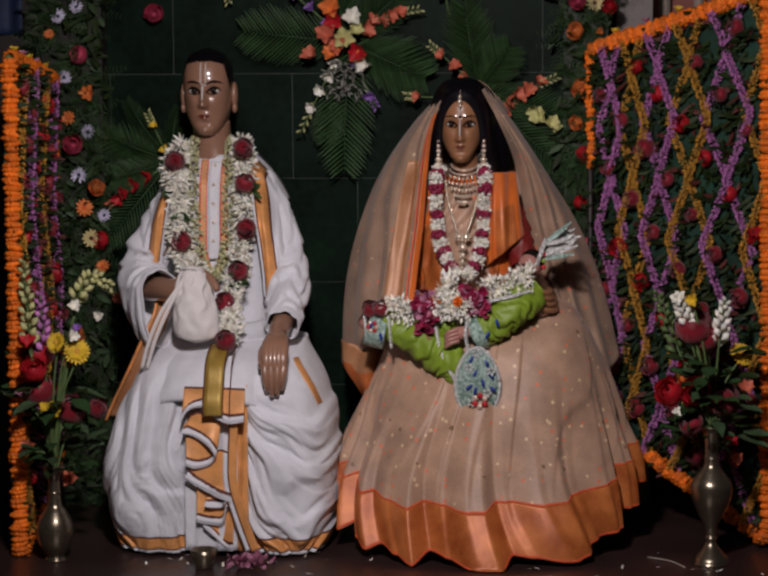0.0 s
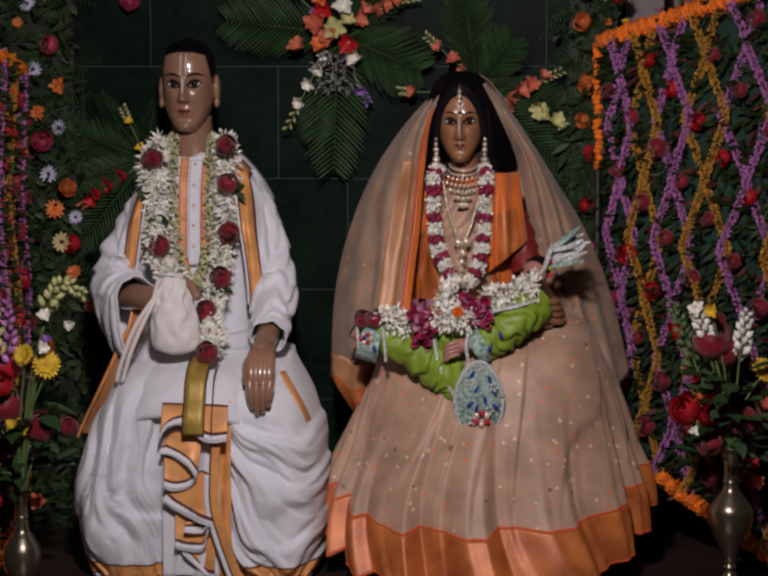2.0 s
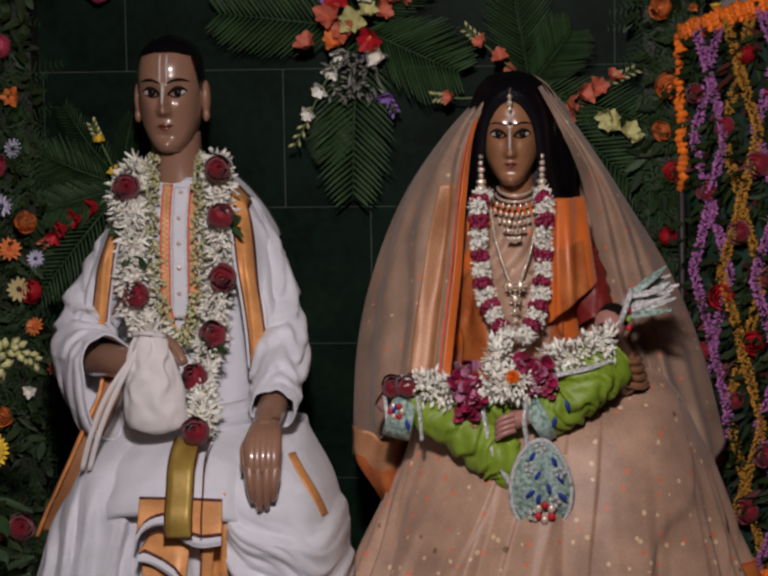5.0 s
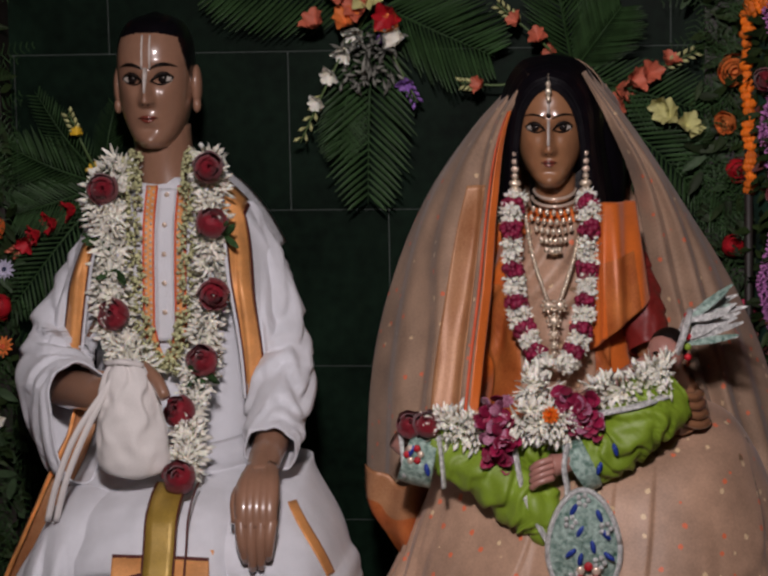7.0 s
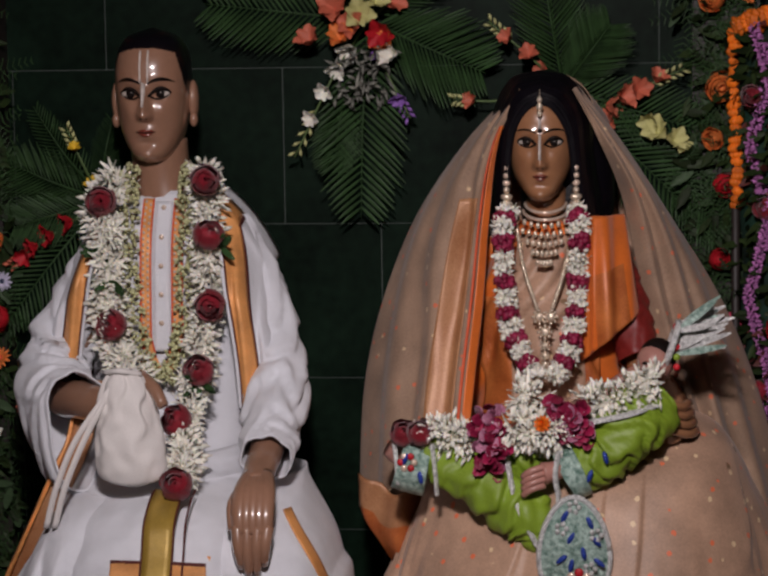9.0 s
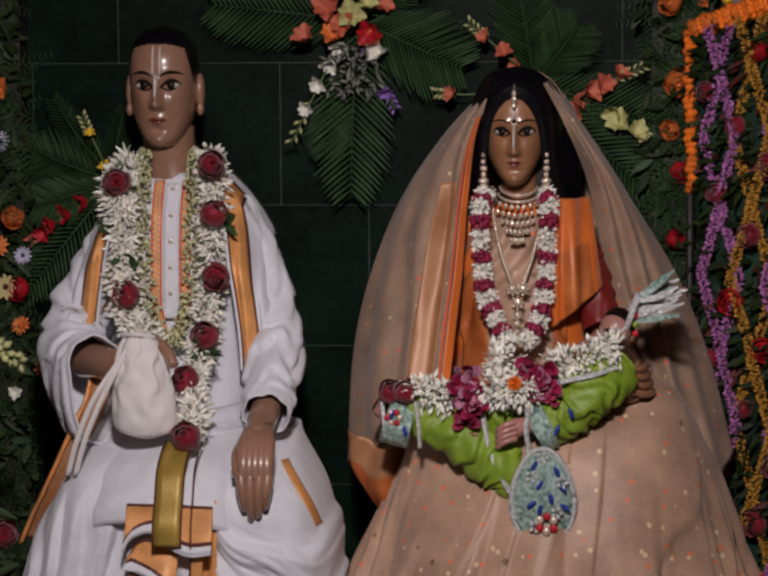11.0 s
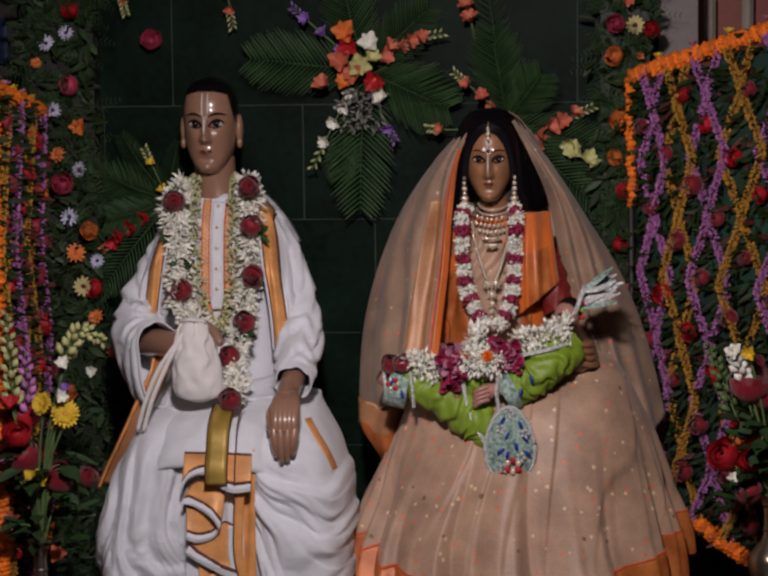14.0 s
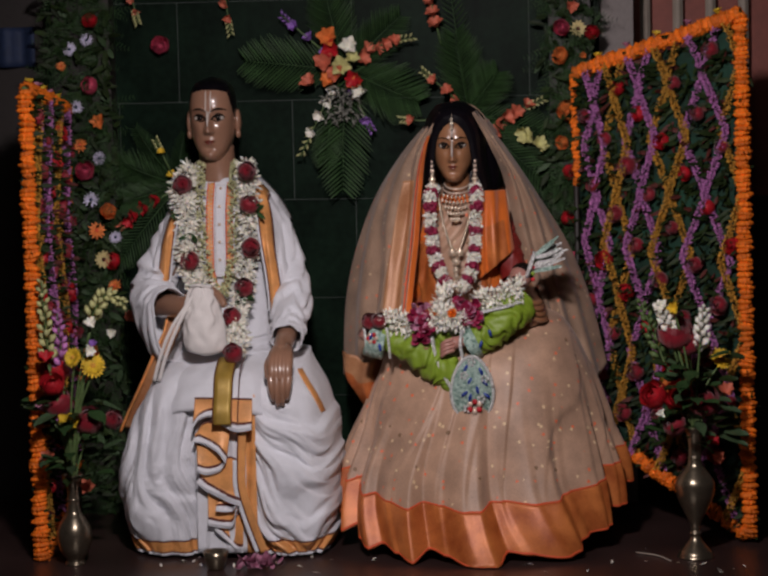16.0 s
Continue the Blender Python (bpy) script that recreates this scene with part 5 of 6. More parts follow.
for pts in ([(0.13, -0.63, 0.675), (0.14, -0.64, 0.63), (0.145, -0.64, 0.58)], [(0.255, -0.62, 0.70), (0.27, -0.63, 0.66), (0.285, -0.63, 0.63)]):
    sh = Shape()
    pth = curve(pts, 10)
    for i in range(46):
        p = along(pth, RND.random()) + Vector((RND.uniform(-0.016, 0.016), RND.uniform(-0.01, 0.01), 0))
        sh.petal(p, (RND.uniform(-1, 1), -0.5, RND.uniform(-1, 0.4)), (0, -1, 0.2), 0.03, 0.022, 0.3, RND.choice((0, 0, 1)))
    sh.make("petal_mound", [WINE, MAGENTA], lapf, "heap of magenta rose petals", thick=0.0008)
for p in ((-0.005, -0.61, 0.625), (0.025, -0.615, 0.628)):
    bloom("rose", "rose", p, 0.022, lapf)
bloom("marigold", "marigold", (0.225, -0.665, 0.655), 0.015, lapf)
for ob in (bpy.data.objects["baby_doll"], dress, crown, lapf):
    ob.location = (-0.008, 0.035, 0.004)


# ---- flower-covered side screens ----
def screen(name, label, far_low, far_high, near_low, near_high, chains, phase, inward):
    """A standing frame: u from the wall to the front, v from the bottom bar to the top bar."""
    fl_, fh, nl, nh = (Vector(p) for p in (far_low, far_high, near_low, near_high))
    ob = thing(name, label, "floral screen", "side screens")
    side = Vector(inward)

    def at(u, v, lift=0.0):
        return fl_.lerp(nl, u).lerp(fh.lerp(nh, u), v) + side * lift
    sh = Shape()
    # Leaf shade on this sheet is part of its colour.
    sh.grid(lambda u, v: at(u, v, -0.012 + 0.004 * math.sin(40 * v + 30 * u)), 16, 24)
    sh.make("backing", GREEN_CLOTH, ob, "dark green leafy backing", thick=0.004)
    lf = Shape()
    for i in range(2400):
        u, v = RND.random(), RND.random()
        d = Vector((RND.uniform(-1, 1), RND.uniform(-1, 1), RND.uniform(-1, 0.3)))
        lf.petal(at(u, v, -0.006), d + side * 0.6, side, RND.uniform(0.02, 0.05), 0.014, 0.1, 0 if RND.random() < 0.9 else 1, 2, 2)
    tagged(lf.make("leaf_cover", [LEAF2, MAROON], ob), kind="stuff")
    # posts and bars with marigold strings wound round them
    for nm, a, b in (("front_post", nl, nh), ("rear_post", fl_.lerp(fh, 0.68), fh), ("top_bar", fh, nh), ("bottom_bar", fl_, nl)):
        pole = Shape().tube([a if nm != "rear_post" else Vector((a.x, a.y, 0)), b], 0.008, 10).make(nm, STEM if "post" not in nm and nm != "bottom_bar" else DARK, ob)
        g = Shape()
        ln = (b - a).length
        n = int(ln / 0.0125)
        d = (b - a).normalized()
        q = d.orthogonal().normalized()
        q2 = d.cross(q)
        for i in range(n):
            p = a.lerp(b, (i + 0.5) / n) + side * 0.004 + Vector([RND.uniform(-0.003, 0.003) for _ in range(3)])
            R, t0, tl = (0.0205 if nm != "rear_post" else 0.011) * RND.uniform(0.85, 1.15), RND.uniform(0, 6), RND.uniform(-0.25, 0.25)

            def fn(u, v):
                an = 2 * math.pi * u
                rr = R * (0.55 + 0.45 * math.sin(math.pi * v)) * (1 + 0.1 * math.sin(11 * an + t0) + 0.06 * math.sin(7 * an + 2 * t0))
                return p + d * (0.0165 * (v - 0.5) + tl * rr * math.cos(an)) + q * (rr * math.cos(an)) + q2 * (rr * math.sin(an))
            g.grid(fn, 44, 4, wrap=True)
        tagged(g.make("marigold_string", MARIGOLD, pole, "orange marigold heads strung tightly"), kind="stuff")
    # chains of chrysanthemum strings crossing in diamonds
    for c, (u0, amp, purple) in enumerate(chains):
        for s in (-1, 1):
            pts = []
            for i in range(81):
                v = 1 - i / 80
                tri = 1 - 2 * abs((v * 3.8 + phase + 0.025 * warp(c, 0.0, v * 2, 1.0)) % 1.0 - 0.5)
                tri = 1.08 * (1 - tri) - 0.04
                swing = 1 if int(v * 3.8 + phase + 0.5) % 2 else -1
                u = u0 + s * swing * amp * tri + 0.004 * warp(c * 3, s, v * 6, 1.0)
                if 0.0 <= u <= 1.0:
                    pts.append(at(u, 0.985 * v + 0.008, 0.012 + 0.005 * s))
            if len(pts) > 4:
                spray(Shape(), pts, int(len(pts) * 34), 0.003, 0.011, 0.0021).make("chrysanthemum_string", PURPLE if purple else OCHRE, ob, "lilac blossom string" if purple else "ochre yellow blossom string")
    for i in range(38):
        u, v = 0.06 + 0.9 * ((i * 0.618) % 1.0), 0.04 + 0.92 * (i + 0.5) / 38
        bloom("rose" if i % 3 else "bright_rose", "rose", at(u, v, 0.008), RND.uniform(0.018, 0.026), ob, side)
    for i in range(5):
        u = 0.15 + 0.18 * i
        bloom("pink" if i % 2 else "gold", "top_blossom", at(u, 1.0) + Vector((0, 0, 0.022)), 0.018, ob, (0, -0.3, 1))
    return ob


screen("floral_screen", "frame hung with crossed lilac and ochre flower strings over green leaves",
       (0.565, -0.13, 0.28), (0.548, -0.13, 1.285), (1.015, -0.5, 0.02), (0.996, -0.5, 1.44),
       [(0.13, 0.07, True), (0.26, 0.08, False), (0.41, 0.095, True), (0.58, 0.11, False), (0.79, 0.13, True), (1.0, 0.12, False)], 0.0, (-0.64, -0.77, 0))
screen("floral_screen", "narrow frame hung with hanging lilac and ochre flower strings",
       (-0.945, -0.12, 0.2), (-0.945, -0.12, 1.215), (-0.917, -0.7, 0.0), (-0.912, -0.7, 1.282),
       [(0.15, 0.08, True), (0.4, 0.1, False), (0.64, 0.1, True), (0.88, 0.1, False)], 0.3, (1, 0.05, 0))


# ---- leafy columns with flowers ----
def leafy_column(label, x0, x1, z0, z1, y, flowers, dense):
    ob = thing("floral_column", label, "floral column", "leafy columns")
    # Near-black filler box paints the shade between the fern leaves.
    Shape().box((x0 + 0.015, y - 0.01, z0), (x1 - 0.015, 0.0, z1)).make("shade_core", DARK, ob, smooth=False)
    lf = Shape()
    for i in range(dense):
        p = Vector((RND.uniform(x0, x1), y - RND.uniform(0, 0.05), RND.uniform(z0, z1)))
        d = Vector((RND.gauss(0, 0.8), -RND.random() * 0.8, RND.uniform(-1, 0.5)))
        if RND.random() < 0.5:
            lf.petal(p, d, (0, -1, 0.3), RND.uniform(0.03, 0.06), RND.uniform(0.01, 0.02), -0.2, 2 if RND.random() < 0.15 else 0, 2, 3)
        else:  # feathery fern tip
            dd = d.normalized() * 0.075
            for k in range(6):
                q = p + dd * (k / 6)
                for s in (-1, 1):
                    w = Vector((s * -dd.z, 0, s * dd.x)).normalized() + dd.normalized() * 0.6
                    lf.petal(q, w, (0, -1, 0), 0.02 * (1.1 - k / 7), 0.005, 0, 1, 1, 1)
    tagged(lf.make("fern_cover", [LEAF2, LEAF, LEAF3], ob), kind="stuff")
    for kind, name, x, z, r in flowers:
        bloom(kind, name, (x, y - 0.055, z), r, ob, jit=0.3)
    return ob


leafy_column("column of dark ferns studded with bright daisies and roses", -1.0, -0.80, 0.0, 1.9, -0.06, [
    ("aster", "aster", -0.925, 1.389, 0.02), ("aster", "aster", -0.873, 1.415, 0.018), ("orange_daisy", "daisy", -0.952, 1.34, 0.014), ("bright_rose", "rose", -0.858, 1.473, 0.02),
    ("pink_rose", "rose", -0.863, 1.28, 0.024), ("aster", "aster", -0.912, 1.22, 0.02), ("fire", "lily_blossom", -0.842, 1.175, 0.03), ("orange_daisy", "daisy", -0.905, 1.108, 0.022),
    ("aster", "aster", -0.847, 1.068, 0.02), ("pink_rose", "rose", -0.89, 1.03, 0.027), ("aster", "aster", -0.877, 0.947, 0.022), ("peach_rose", "rose", -0.829, 0.91, 0.021),
    ("orange_daisy", "daisy", -0.863, 0.855, 0.024), ("aster", "aster", -0.807, 0.835, 0.018), ("yellow_daisy", "daisy", -0.845, 0.77, 0.024), ("bright_rose", "rose", -0.812, 0.765, 0.022),
    ("orange_daisy", "daisy", -0.815, 0.69, 0.02), ("red_daisy", "daisy", -0.77, 0.60, 0.018), ("white", "blossom", -0.83, 0.55, 0.02), ("peach_rose", "rose", -0.89, 0.5, 0.02),
    ("pink_rose", "rose", -0.98, 0.96, 0.022), ("bright_rose", "rose", -0.93, 0.42, 0.024), ("aster", "aster", -0.95, 1.56, 0.02), ("orange_daisy", "daisy", -0.87, 1.6, 0.02)], 1700)
leafy_column("column of dark ferns with peach and red roses", 0.46, 0.61, 0.0, 1.9, -0.05, [
    ("pink_rose", "rose", 0.515, 1.42, 0.022), ("yellow_daisy", "daisy", 0.56, 1.415, 0.022), ("bright_rose", "rose", 0.60, 1.405, 0.02), ("peach_rose", "rose", 0.512, 1.338, 0.022),
    ("fire", "blossom", 0.575, 1.34, 0.014), ("peach_rose", "rose", 0.522, 1.185, 0.026), ("peach_rose", "rose", 0.513, 1.09, 0.018), ("bright_rose", "rose", 0.53, 1.008, 0.02),
    ("salmon", "blossom", 0.54, 1.48, 0.025), ("bright_rose", "rose", 0.52, 0.87, 0.018), ("pink_rose", "rose", 0.55, 0.76, 0.02), ("aster", "aster", 0.535, 0.68, 0.016), ("bright_rose", "rose", 0.56, 1.56, 0.02)], 1400)


# ---- palm sprays on the wall ----
def frond(sh, base, tip, width, n=24, mi=0, droop=0.0):
    base, tip = Vector(base), Vector(tip)
    axis = tip - base
    side = axis.normalized().cross(Vector((0, -1, 0))).normalized()
    rib = curve([base, base.lerp(tip, 0.5) + Vector((0, -0.035, 0)), tip + Vector((0, -0.01, -droop))], 16)
    sh.tube(rib, lambda s: 0.003 * (1 - 0.8 * s), 6, mi)
    for i in range(n):
        s = 0.08 + 0.9 * i / n
        p = along(rib, s)
        for k in (-1, 1):
            ln = width * lin(s, (0, 0.55), (0.3, 1.0), (0.65, 0.85), (1.0, 0.35)) * RND.uniform(0.9, 1.08)
            d = side * k * 0.85 + axis.normalized() * 0.75 + Vector((0, RND.uniform(-0.25, 0.1), 0))
            sh.petal(p, d, Vector((0, -1, 0)) + side * k * 0.8, ln, width * 0.062, -0.06, mi, 2, 4, 0.3)


def glad(ob, kind, pts, n, r, tip=BUD):
    """A gladiolus or tuberose stalk: stem, blossoms, closed tip."""
    path = curve(pts, 14)
    Shape().tube(path, lambda s: 0.0035 * (1 - 0.6 * s), 6).make("stem", STEM, ob)
    d = (path[-1] - path[0]).normalized()
    for i in range(n):
        bloom(kind, "blossom", along(path, 0.25 + 0.5 * i / max(1, n - 1)) + Vector((0, -0.008, 0)), r * (1.1 - 0.35 * i / n), ob, d + Vector((0, -0.7, 0)), 0.4)
    sh = Shape()
    for i in range(9):
        p = along(path, 0.72 + 0.27 * i / 9)
        sh.spike(p, d + Vector((0.7 * (-1) ** i * d.z, -0.2, 0.7 * (-1) ** (i + 1) * d.x)), 0.022, 0.004)
    sh.make("bud_tip", tip, ob)


def fronds(ob, rows):
    for base, tip, w in rows:
        sh = Shape()
        frond(sh, base, tip, w)
        sh.make("palm_frond", LEAF, ob)


sp = thing("palm_spray", "wall spray of palm fronds with gladioli and mixed blossoms", "flower arrangement", "wall sprays")
C = (-0.12, -0.03, 1.31)
fronds(sp, [(C, (-0.425, -0.04, 1.345), 0.115), (C, (0.10, -0.05, 1.21), 0.12), (C, (-0.135, -0.05, 0.945), 0.12), (C, (-0.18, -0.04, 1.56), 0.10), (C, (0.05, -0.04, 1.47), 0.09), ((-0.16, -0.03, 1.2), (-0.185, -0.05, 1.03), 0.07)])
glad(sp, "violet", [C, (-0.22, -0.06, 1.40), (-0.305, -0.06, 1.475)], 3, 0.026, VIOLET)
glad(sp, "salmon", [C, (-0.03, -0.07, 1.375), (0.085, -0.07, 1.40)], 5, 0.03)
glad(sp, "white", [C, (-0.18, -0.08, 1.21), (-0.255, -0.08, 1.06)], 4, 0.028)
glad(sp, "violet", [C, (-0.085, -0.07, 1.22), (-0.04, -0.07, 1.13)], 2, 0.026, VIOLET)
for kind, x, z, r in (("fire", -0.165, 1.405, 0.04), ("red", -0.155, 1.375, 0.036), ("white", -0.105, 1.375, 0.036), ("salmon", -0.175, 1.33, 0.04), ("salmon", -0.22, 1.27, 0.034), ("fire", -0.165, 1.275, 0.034), ("red", -0.09, 1.29, 0.036), ("fire", -0.08, 1.265, 0.034), ("lily", -0.13, 1.32, 0.04), ("white", -0.07, 1.245, 0.03), ("lily", -0.1, 1.34, 0.03), ("salmon", -0.14, 1.30, 0.036)):
    bloom(kind, "blossom", (x, -0.085, z), r, sp, jit=0.5)
gy = Shape()
for i in range(90):
    gy.spike((-0.13 + RND.uniform(-0.05, 0.05), -0.06 - RND.random() * 0.03, 1.22 + RND.uniform(-0.05, 0.05)), (RND.uniform(-1, 1), -0.5, RND.uniform(-1.2, 0.3)), RND.uniform(0.02, 0.05), 0.004)
tagged(gy.make("filler_bud", mat("dusty_green_filler", (0.2, 0.2, 0.17), 0.7, 0, 50, 0.3, 0.2, rand=0.4), sp, "dusty grey-green filler buds"), kind="stuff")

sp = thing("palm_spray", "wall spray of palm fronds and salmon gladioli above the veil", "flower arrangement", "wall sprays")
C = (0.24, -0.03, 1.18)
fronds(sp, [(C, (0.20, -0.05, 1.42), 0.10), (C, (0.33, -0.05, 1.30), 0.09), (C, (0.18, -0.04, 1.62), 0.06), (C, (0.46, -0.06, 0.97), 0.11), (C, (0.5, -0.06, 1.1), 0.09), ((0.42, -0.03, 1.05), (0.56, -0.06, 0.90), 0.09)])
glad(sp, "salmon", [C, (0.18, -0.07, 1.24), (0.105, -0.07, 1.305)], 3, 0.026)
glad(sp, "salmon", [C, (0.12, -0.07, 1.16), (0.04, -0.07, 1.165)], 2, 0.024)
glad(sp, "salmon", [(0.28, -0.03, 1.13), (0.36, -0.08, 1.17), (0.46, -0.08, 1.215)], 4, 0.032)
glad(sp, "salmon", [(0.16, -0.03, 1.38), (0.14, -0.05, 1.48), (0.12, -0.06, 1.58)], 4, 0.03)
for kind, x, z, r in (("lily", 0.415, 1.10, 0.035), ("lily", 0.44, 1.085, 0.03), ("lily", 0.40, 1.125, 0.028), ("salmon", 0.325, 1.12, 0.03), ("lily", 0.46, 1.07, 0.022)):
    bloom(kind, "blossom", (x, -0.10, z), r, sp, jit=0.5)

sp = thing("palm_spray", "wall spray of dark palm fronds with red gladioli", "flower arrangement", "wall sprays")
C = (-0.63, -0.03, 0.98)
fronds(sp, [(C, (-0.81, -0.06, 1.06), 0.08), (C, (-0.80, -0.06, 0.93), 0.08), (C, (-0.60, -0.05, 1.14), 0.04), (C, (-0.82, -0.06, 0.74), 0.08), (C, (-0.75, -0.06, 1.16), 0.05)])
glad(sp, "red", [C, (-0.73, -0.08, 0.91), (-0.8, -0.08, 0.86)], 4, 0.03, SALMON)
glad(sp, "gold", [C, (-0.65, -0.08, 1.04), (-0.685, -0.08, 1.12)], 2, 0.018)
for x, z, tx, tz in ((-0.47, 1.52, -0.455, 1.42), (-0.75, 1.54, -0.73, 1.46)):
    g = thing("hanging_blossom", "single drooping gladiolus pinned to the wall", "flower")
    glad(g, "salmon", [(x, -0.02, z + 0.05), (x, -0.04, z), (tx, -0.05, tz)], 3, 0.022)
g = thing("wall_rose", "single red rose pinned to the marble", "flower")
Shape().tube([(-0.675, -0.004, 1.392), (-0.672, -0.03, 1.392)], 0.003, 6).make("stem", STEM, g)
bloom("pink_rose", "rose", (-0.67, -0.03, 1.392), 0.025, g)


# ---- vases with bouquets ----
def vase(x, y, scale, label, squat=False):
    ob = thing("flower_vase", label, "vase", "brass vases", (x, y, 0))
    prof = [(0.0, 0.0), (0.048, 0.0), (0.05, 0.008), (0.046, 0.018), (0.036, 0.03), (0.02, 0.048), (0.014, 0.062), (0.017, 0.07), (0.013, 0.078), (0.016, 0.1), (0.034, 0.135), (0.05, 0.17), (0.056, 0.20), (0.053, 0.225), (0.036, 0.25), (0.022, 0.268), (0.018, 0.285), (0.021, 0.29), (0.018, 0.297), (0.018, 0.33), (0.024, 0.36), (0.034, 0.376), (0.031, 0.376), (0.021, 0.355), (0.014, 0.33)]
    if squat:  # round pot on a low ring
        prof = [(0.0, 0.0), (0.03, 0.0), (0.032, 0.006), (0.028, 0.012), (0.03, 0.02), (0.045, 0.045), (0.054, 0.075), (0.055, 0.10), (0.049, 0.125), (0.036, 0.148), (0.024, 0.165), (0.02, 0.18), (0.018, 0.20), (0.021, 0.206), (0.018, 0.212), (0.018, 0.24), (0.022, 0.26), (0.034, 0.285), (0.031, 0.285), (0.02, 0.262), (0.014, 0.24)]
    cuts = {"foot": prof[:9], "body": prof[8:17], "neck": prof[16:]} if not squat else {"foot": prof[:5], "body": prof[4:12], "neck": prof[11:]}
    for nm, pr in cuts.items():
        sh = Shape()
        pth = curve([(r * scale, z * scale, 0) for r, z in pr], 5 * len(pr))
        sh.lathe([(max(0.0, p.x), p.y) for p in pth], (x, y, 0), 0, 40)
        under(sh.make(nm, BRASS), ob)
    return ob


def bouquet(label, x, y, z, blooms, stalks, seed):
    ob = thing("bouquet", label, "bouquet", "vase bouquets", (x, y, z))
    RND.seed(seed)
    for kind, name, px, pz, r in blooms:
        py = y + RND.uniform(-0.05, 0.03)
        under(Shape().tube(curve([(x, y, z - 0.06), ((x * 2 + px) / 3, (y + py) / 2, z + (pz - z) * 0.5), (px, py + 0.015, pz - r * 0.3)], 10), 0.0028, 6).make("stem", STEM), ob)
        bloom(kind, name, (px, py, pz), r, ob, (2.5 * (px - x), -0.8, 0.8 if "rose" in kind else 0.45), 0.35)
    for i in range(60):
        a = RND.uniform(0, 6.28)
        p = Vector((x + RND.uniform(0.01, 0.085) * math.cos(a), y + 0.05 * math.sin(a), z + RND.uniform(-0.03, 0.2)))
        sh = Shape().petal(p, (math.cos(a), math.sin(a) - 0.3, RND.uniform(-0.4, 0.6)), (0, -0.3, 1), RND.uniform(0.04, 0.08), RND.uniform(0.025, 0.045), -0.2, 0, 4, 5)
        under(sh.make("leaf", (LEAF2, LEAF, LEAF3)[i % 3]), ob)
    for pts, kind in stalks:
        path = curve(pts, 16)
        under(Shape().tube(path, lambda s: 0.0035 * (1 - 0.4 * s), 6).make("stem", STEM), ob)
        sh = Shape()
        for i in range(26):
            s = 0.5 + 0.5 * i / 26
            p = along(path, s)
            d = (along(path, min(1, s + 0.05)) - along(path, s - 0.05)).normalized()
            q = Matrix.Rotation(i * 2.4, 3, d) @ d.orthogonal().normalized()
            sh.spike(p, q * 0.8 + d, 0.046 * (1.5 - s), 0.0105 * (1.6 - s))
        under(sh.make("bud_spike", kind), ob)
    return ob


VL, VR = (-0.81, -0.74), (0.857, -0.66)
vase(*VL, 0.86, "tarnished round brass vase holding a mixed bouquet", True)
vase(*VR, 0.93, "polished brass baluster vase holding red roses")
bouquet("bouquet of red roses, yellow daisies and tuberose stalks", VL[0], VL[1], 0.265, [
    ("gerbera", "gerbera", -0.735, 0.545, 0.032), ("gerbera", "gerbera", -0.785, 0.57, 0.026), ("bright_rose", "rose", -0.85, 0.52, 0.035), ("bright_rose", "rose", -0.845, 0.49, 0.03), ("rose", "rose", -0.835, 0.43, 0.038),
    ("gold", "lily", -0.805, 0.385, 0.04), ("rose", "rose", -0.765, 0.385, 0.038), ("rose", "rose", -0.7, 0.39, 0.025), ("salmon", "blossom", -0.775, 0.205, 0.028), ("salmon", "blossom", -0.865, 0.29, 0.03), ("pink", "blossom", -0.88, 0.42, 0.03), ("red", "blossom", -0.86, 0.56, 0.03), ("orange_daisy", "daisy", -0.77, 0.51, 0.016), ("white", "blossom", -0.745, 0.585, 0.022), ("violet", "blossom", -0.735, 0.60, 0.016), ("white", "blossom", -0.735, 0.66, 0.022)],
    [([(-0.8, -0.74, 0.28), (-0.76, -0.75, 0.55), (-0.74, -0.76, 0.66), (-0.70, -0.76, 0.73), (-0.645, -0.77, 0.71)], BUD), ([(-0.82, -0.74, 0.28), (-0.86, -0.74, 0.55), (-0.875, -0.74, 0.77)], BUD), ([(-0.82, -0.74, 0.28), (-0.83, -0.72, 0.5), (-0.845, -0.7, 0.68)], PURPLE)], 3)
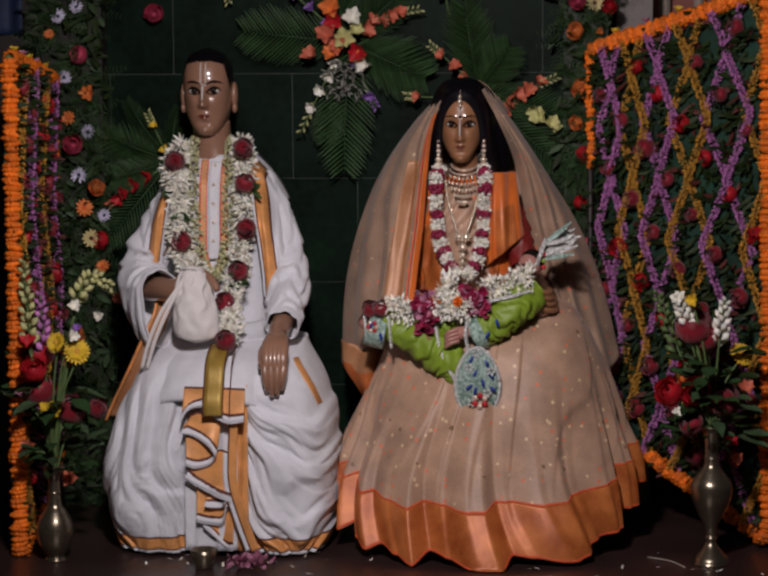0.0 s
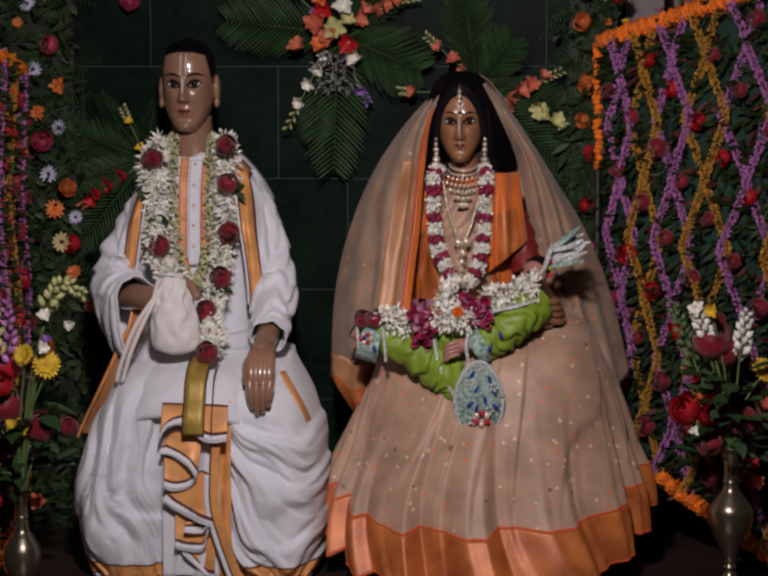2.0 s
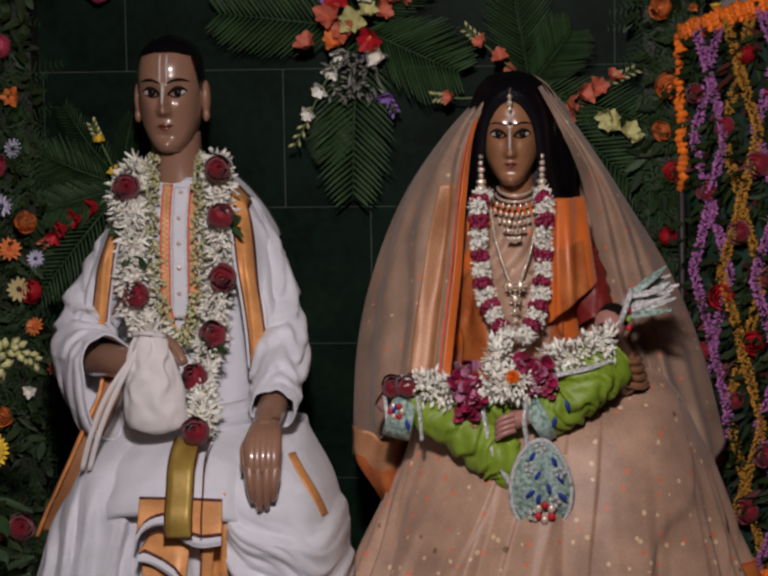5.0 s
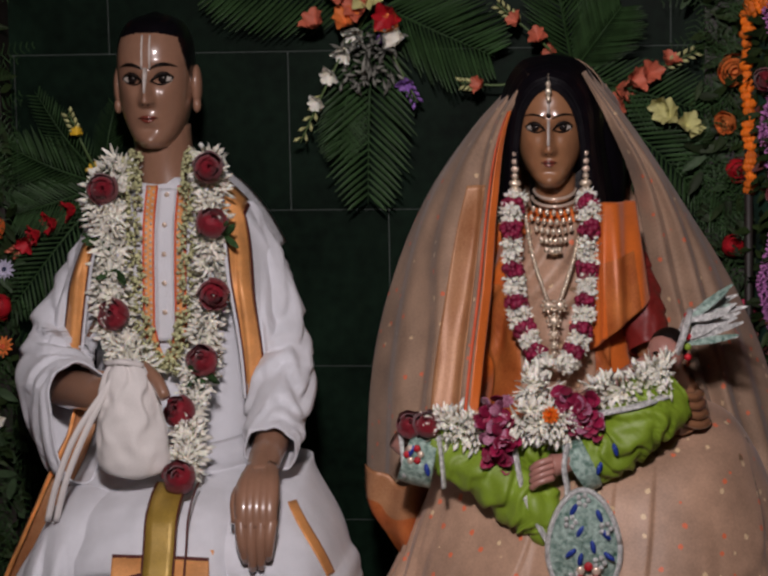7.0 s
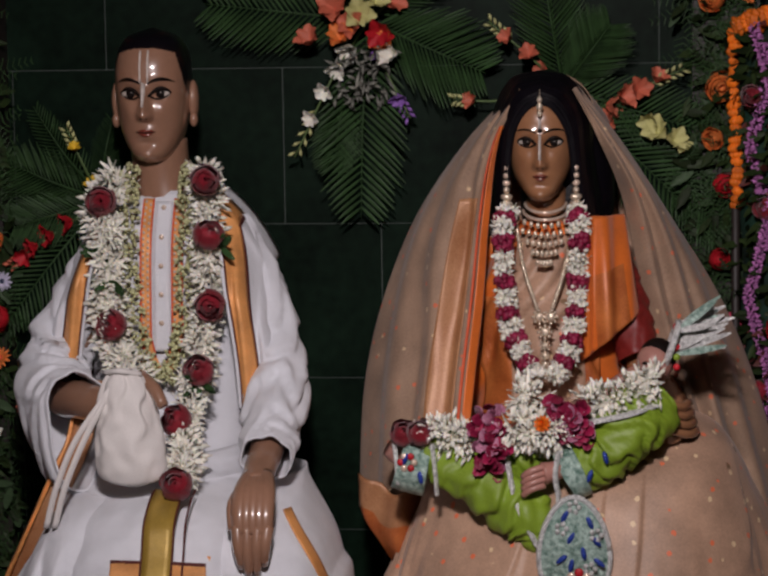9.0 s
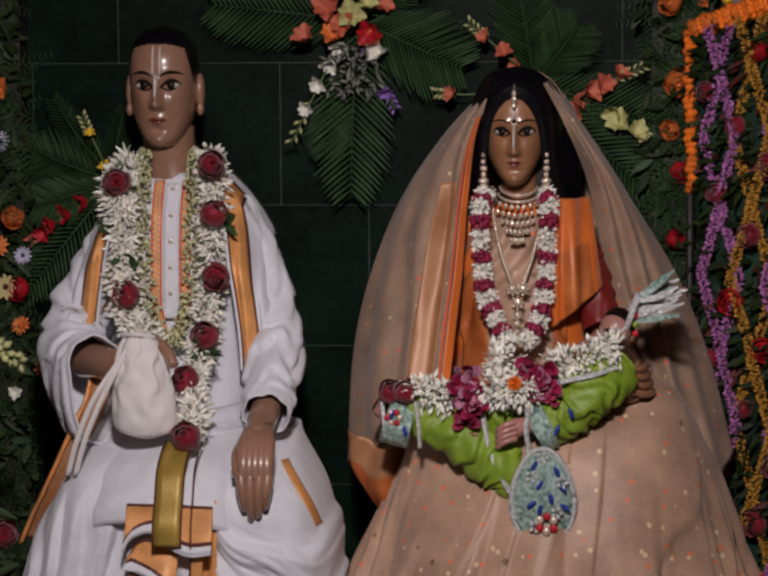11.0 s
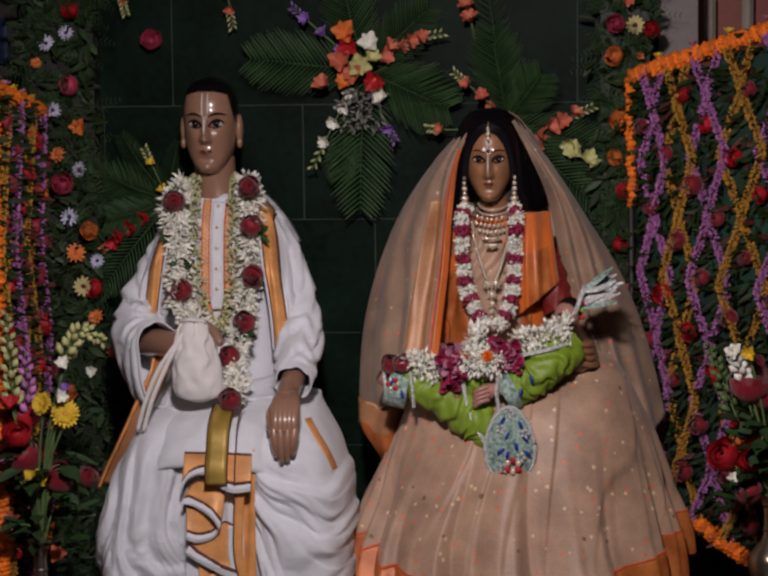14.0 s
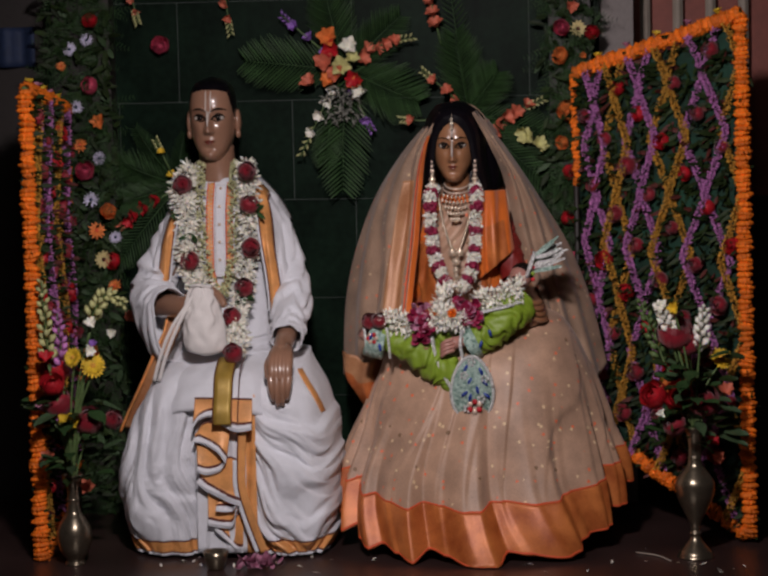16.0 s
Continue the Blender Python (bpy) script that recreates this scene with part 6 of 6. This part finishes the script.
bouquet("bouquet of red roses with white tuberoses and a yellow daisy", VR[0], VR[1], 0.345, [
    ("rose", "rose", 0.805, 0.59, 0.045), ("rose", "rose", 0.845, 0.57, 0.04), ("bright_rose", "rose", 0.755, 0.43, 0.035), ("bright_rose", "rose", 0.82, 0.435, 0.036), ("rose", "rose", 0.885, 0.41, 0.042), ("rose", "rose", 0.81, 0.36, 0.03),
    ("gerbera", "gerbera", 0.93, 0.53, 0.03), ("salmon", "blossom", 0.94, 0.44, 0.03), ("fire", "blossom", 0.79, 0.455, 0.024), ("gold", "lily", 0.805, 0.675, 0.022), ("white", "blossom", 0.775, 0.67, 0.028), ("white", "blossom", 0.77, 0.385, 0.018), ("red", "blossom", 0.9, 0.31, 0.026), ("salmon", "blossom", 0.92, 0.27, 0.022)],
    [([(0.857, -0.66, 0.34), (0.87, -0.67, 0.55), (0.885, -0.68, 0.67)], TUBEROSE), ([(0.857, -0.66, 0.34), (0.80, -0.67, 0.58), (0.77, -0.68, 0.68)], TUBEROSE), ([(0.857, -0.66, 0.34), (0.78, -0.62, 0.52), (0.72, -0.6, 0.68)], STEM)], 5)

# ---- beyond the screens ----
rail = thing("slatted_panel", "terracotta panel with upright cream bars behind the screen", "panel")
Shape().box((0.66, 0.30, 0.9), (1.7, 0.33, 2.4)).make("board", TERRA, rail, smooth=False)
for i in range(9):
    Shape().box((0.745 + 0.098 * i, 0.25, 0.9), (0.775 + 0.098 * i, 0.28, 2.4), bevel=0.006).make("bar", BEIGE, rail)
Shape().box((0.68, 0.24, 0.0), (1.7, 0.34, 0.9)).make("plinth", DARK, rail, smooth=False)
cloth = thing("hanging_cloth", "dark blue cloth hanging in the shadow beside the altar", "cloth")
Shape().grid(lambda u, v: (-1.5 + 0.42 * u, 0.1 + 0.015 * math.sin(30 * u), 1.46 - 0.12 * v), 30, 6).make("drape", DARKBLUE, cloth, thick=0.004)
Shape().box((-1.55, 0.12, 0.0), (-1.03, 0.15, 2.2)).make("board", DARK, cloth, smooth=False)

# ---- bits on the floor ----
bowl = thing("metal_bowl", "small dull brass bowl on the floor", "bowl", base=(-0.415, -0.80, 0))
under(Shape().lathe([(0.0, 0.0), (0.02, 0.0), (0.024, 0.006), (0.03, 0.03), (0.033, 0.05), (0.030, 0.05), (0.026, 0.02), (0.0, 0.008)], (-0.415, -0.80, 0), 0, 30).make("shell", BRASS), bowl)
heap = thing("petal_heap", "loose heap of dark pink petals on the floor", "petals", base=(-0.31, -0.8, 0))
sh = Shape()
for i in range(60):
    p = (-0.31 + RND.gauss(0, 0.03), -0.80 + RND.gauss(0, 0.012), RND.uniform(0.0, 0.025))
    sh.petal(p, (RND.uniform(-1, 1), RND.uniform(-1, 1), RND.uniform(0, 0.5)), (0, 0, 1), 0.02, 0.016, 0.3)
under(sh.make("petals", MAGENTA), heap)
sh = Shape()
for i in range(40):
    p = (RND.uniform(-0.6, 1.0), RND.uniform(-0.88, -0.55), 0.002)
    sh.petal(p, (RND.uniform(-1, 1), RND.uniform(-1, 1), 0.02), (0, 0, 1), RND.uniform(0.01, 0.022), 0.006, 0.1)
tagged(sh.make("fallen_petals", TUBEROSE), "scattered pale petals on the maroon floor", "petals", kind="stuff")
straw = thing("straw", "thin pale straw lying on the floor", "straw")
Shape().tube(curve([(0.70, -0.62, 0.003), (0.755, -0.66, 0.004), (0.79, -0.72, 0.003)], 10), 0.002, 6).make("stalk", BEIGE, straw)
# Made-up ceiling fitting for the unseen second lamp.
lampb = thing("added_tube_light", "white ceiling tube light fitting", "lamp", base=(0.3, -3.9, 2.4))
under(Shape().box((-0.2, -3.94, 2.36), (0.8, -3.86, 2.4), bevel=0.008).make("fitting", PAPER), lampb)
# Made-up pendant shade that houses the unseen main lamp.
pend = thing("added_pendant", "white metal pendant lamp hanging from the ceiling", "lamp", base=(0.12, -3.1, 2.4))
under(Shape().lathe([(0.02, 0.14), (0.05, 0.12), (0.16, 0.03), (0.165, 0.02), (0.16, 0.022), (0.05, 0.105), (0.0, 0.12)], (0.12, -3.1, 2.03), 0, 32).make("shade", PAPER), pend)
under(Shape().tube([(0.12, -3.1, 2.16), (0.12, -3.1, 2.4)], 0.004, 8).make("cord", BLACK), pend)

# ---- wall tiles ----
for row in range(9):
    z0 = 0.047 + 0.2945 * row - 0.2945
    x = -0.624 - 0.52 if row % 2 else -0.287 - 0.52 * 2
    while x < 0.62:
        a, b = max(x, -1.02) + 0.001, min(x + 0.52, 0.62) - 0.001
        lo, hi = max(0.0, z0) + 0.001, min(2.4, z0 + 0.2945) - 0.001
        if b - a > 0.02 and hi - lo > 0.02:
            Shape().box((a, 0.0, lo), (b, 0.014, hi), bevel=0.0012).make("tile", MARBLE, wall_north, smooth=False)
        x += 0.52
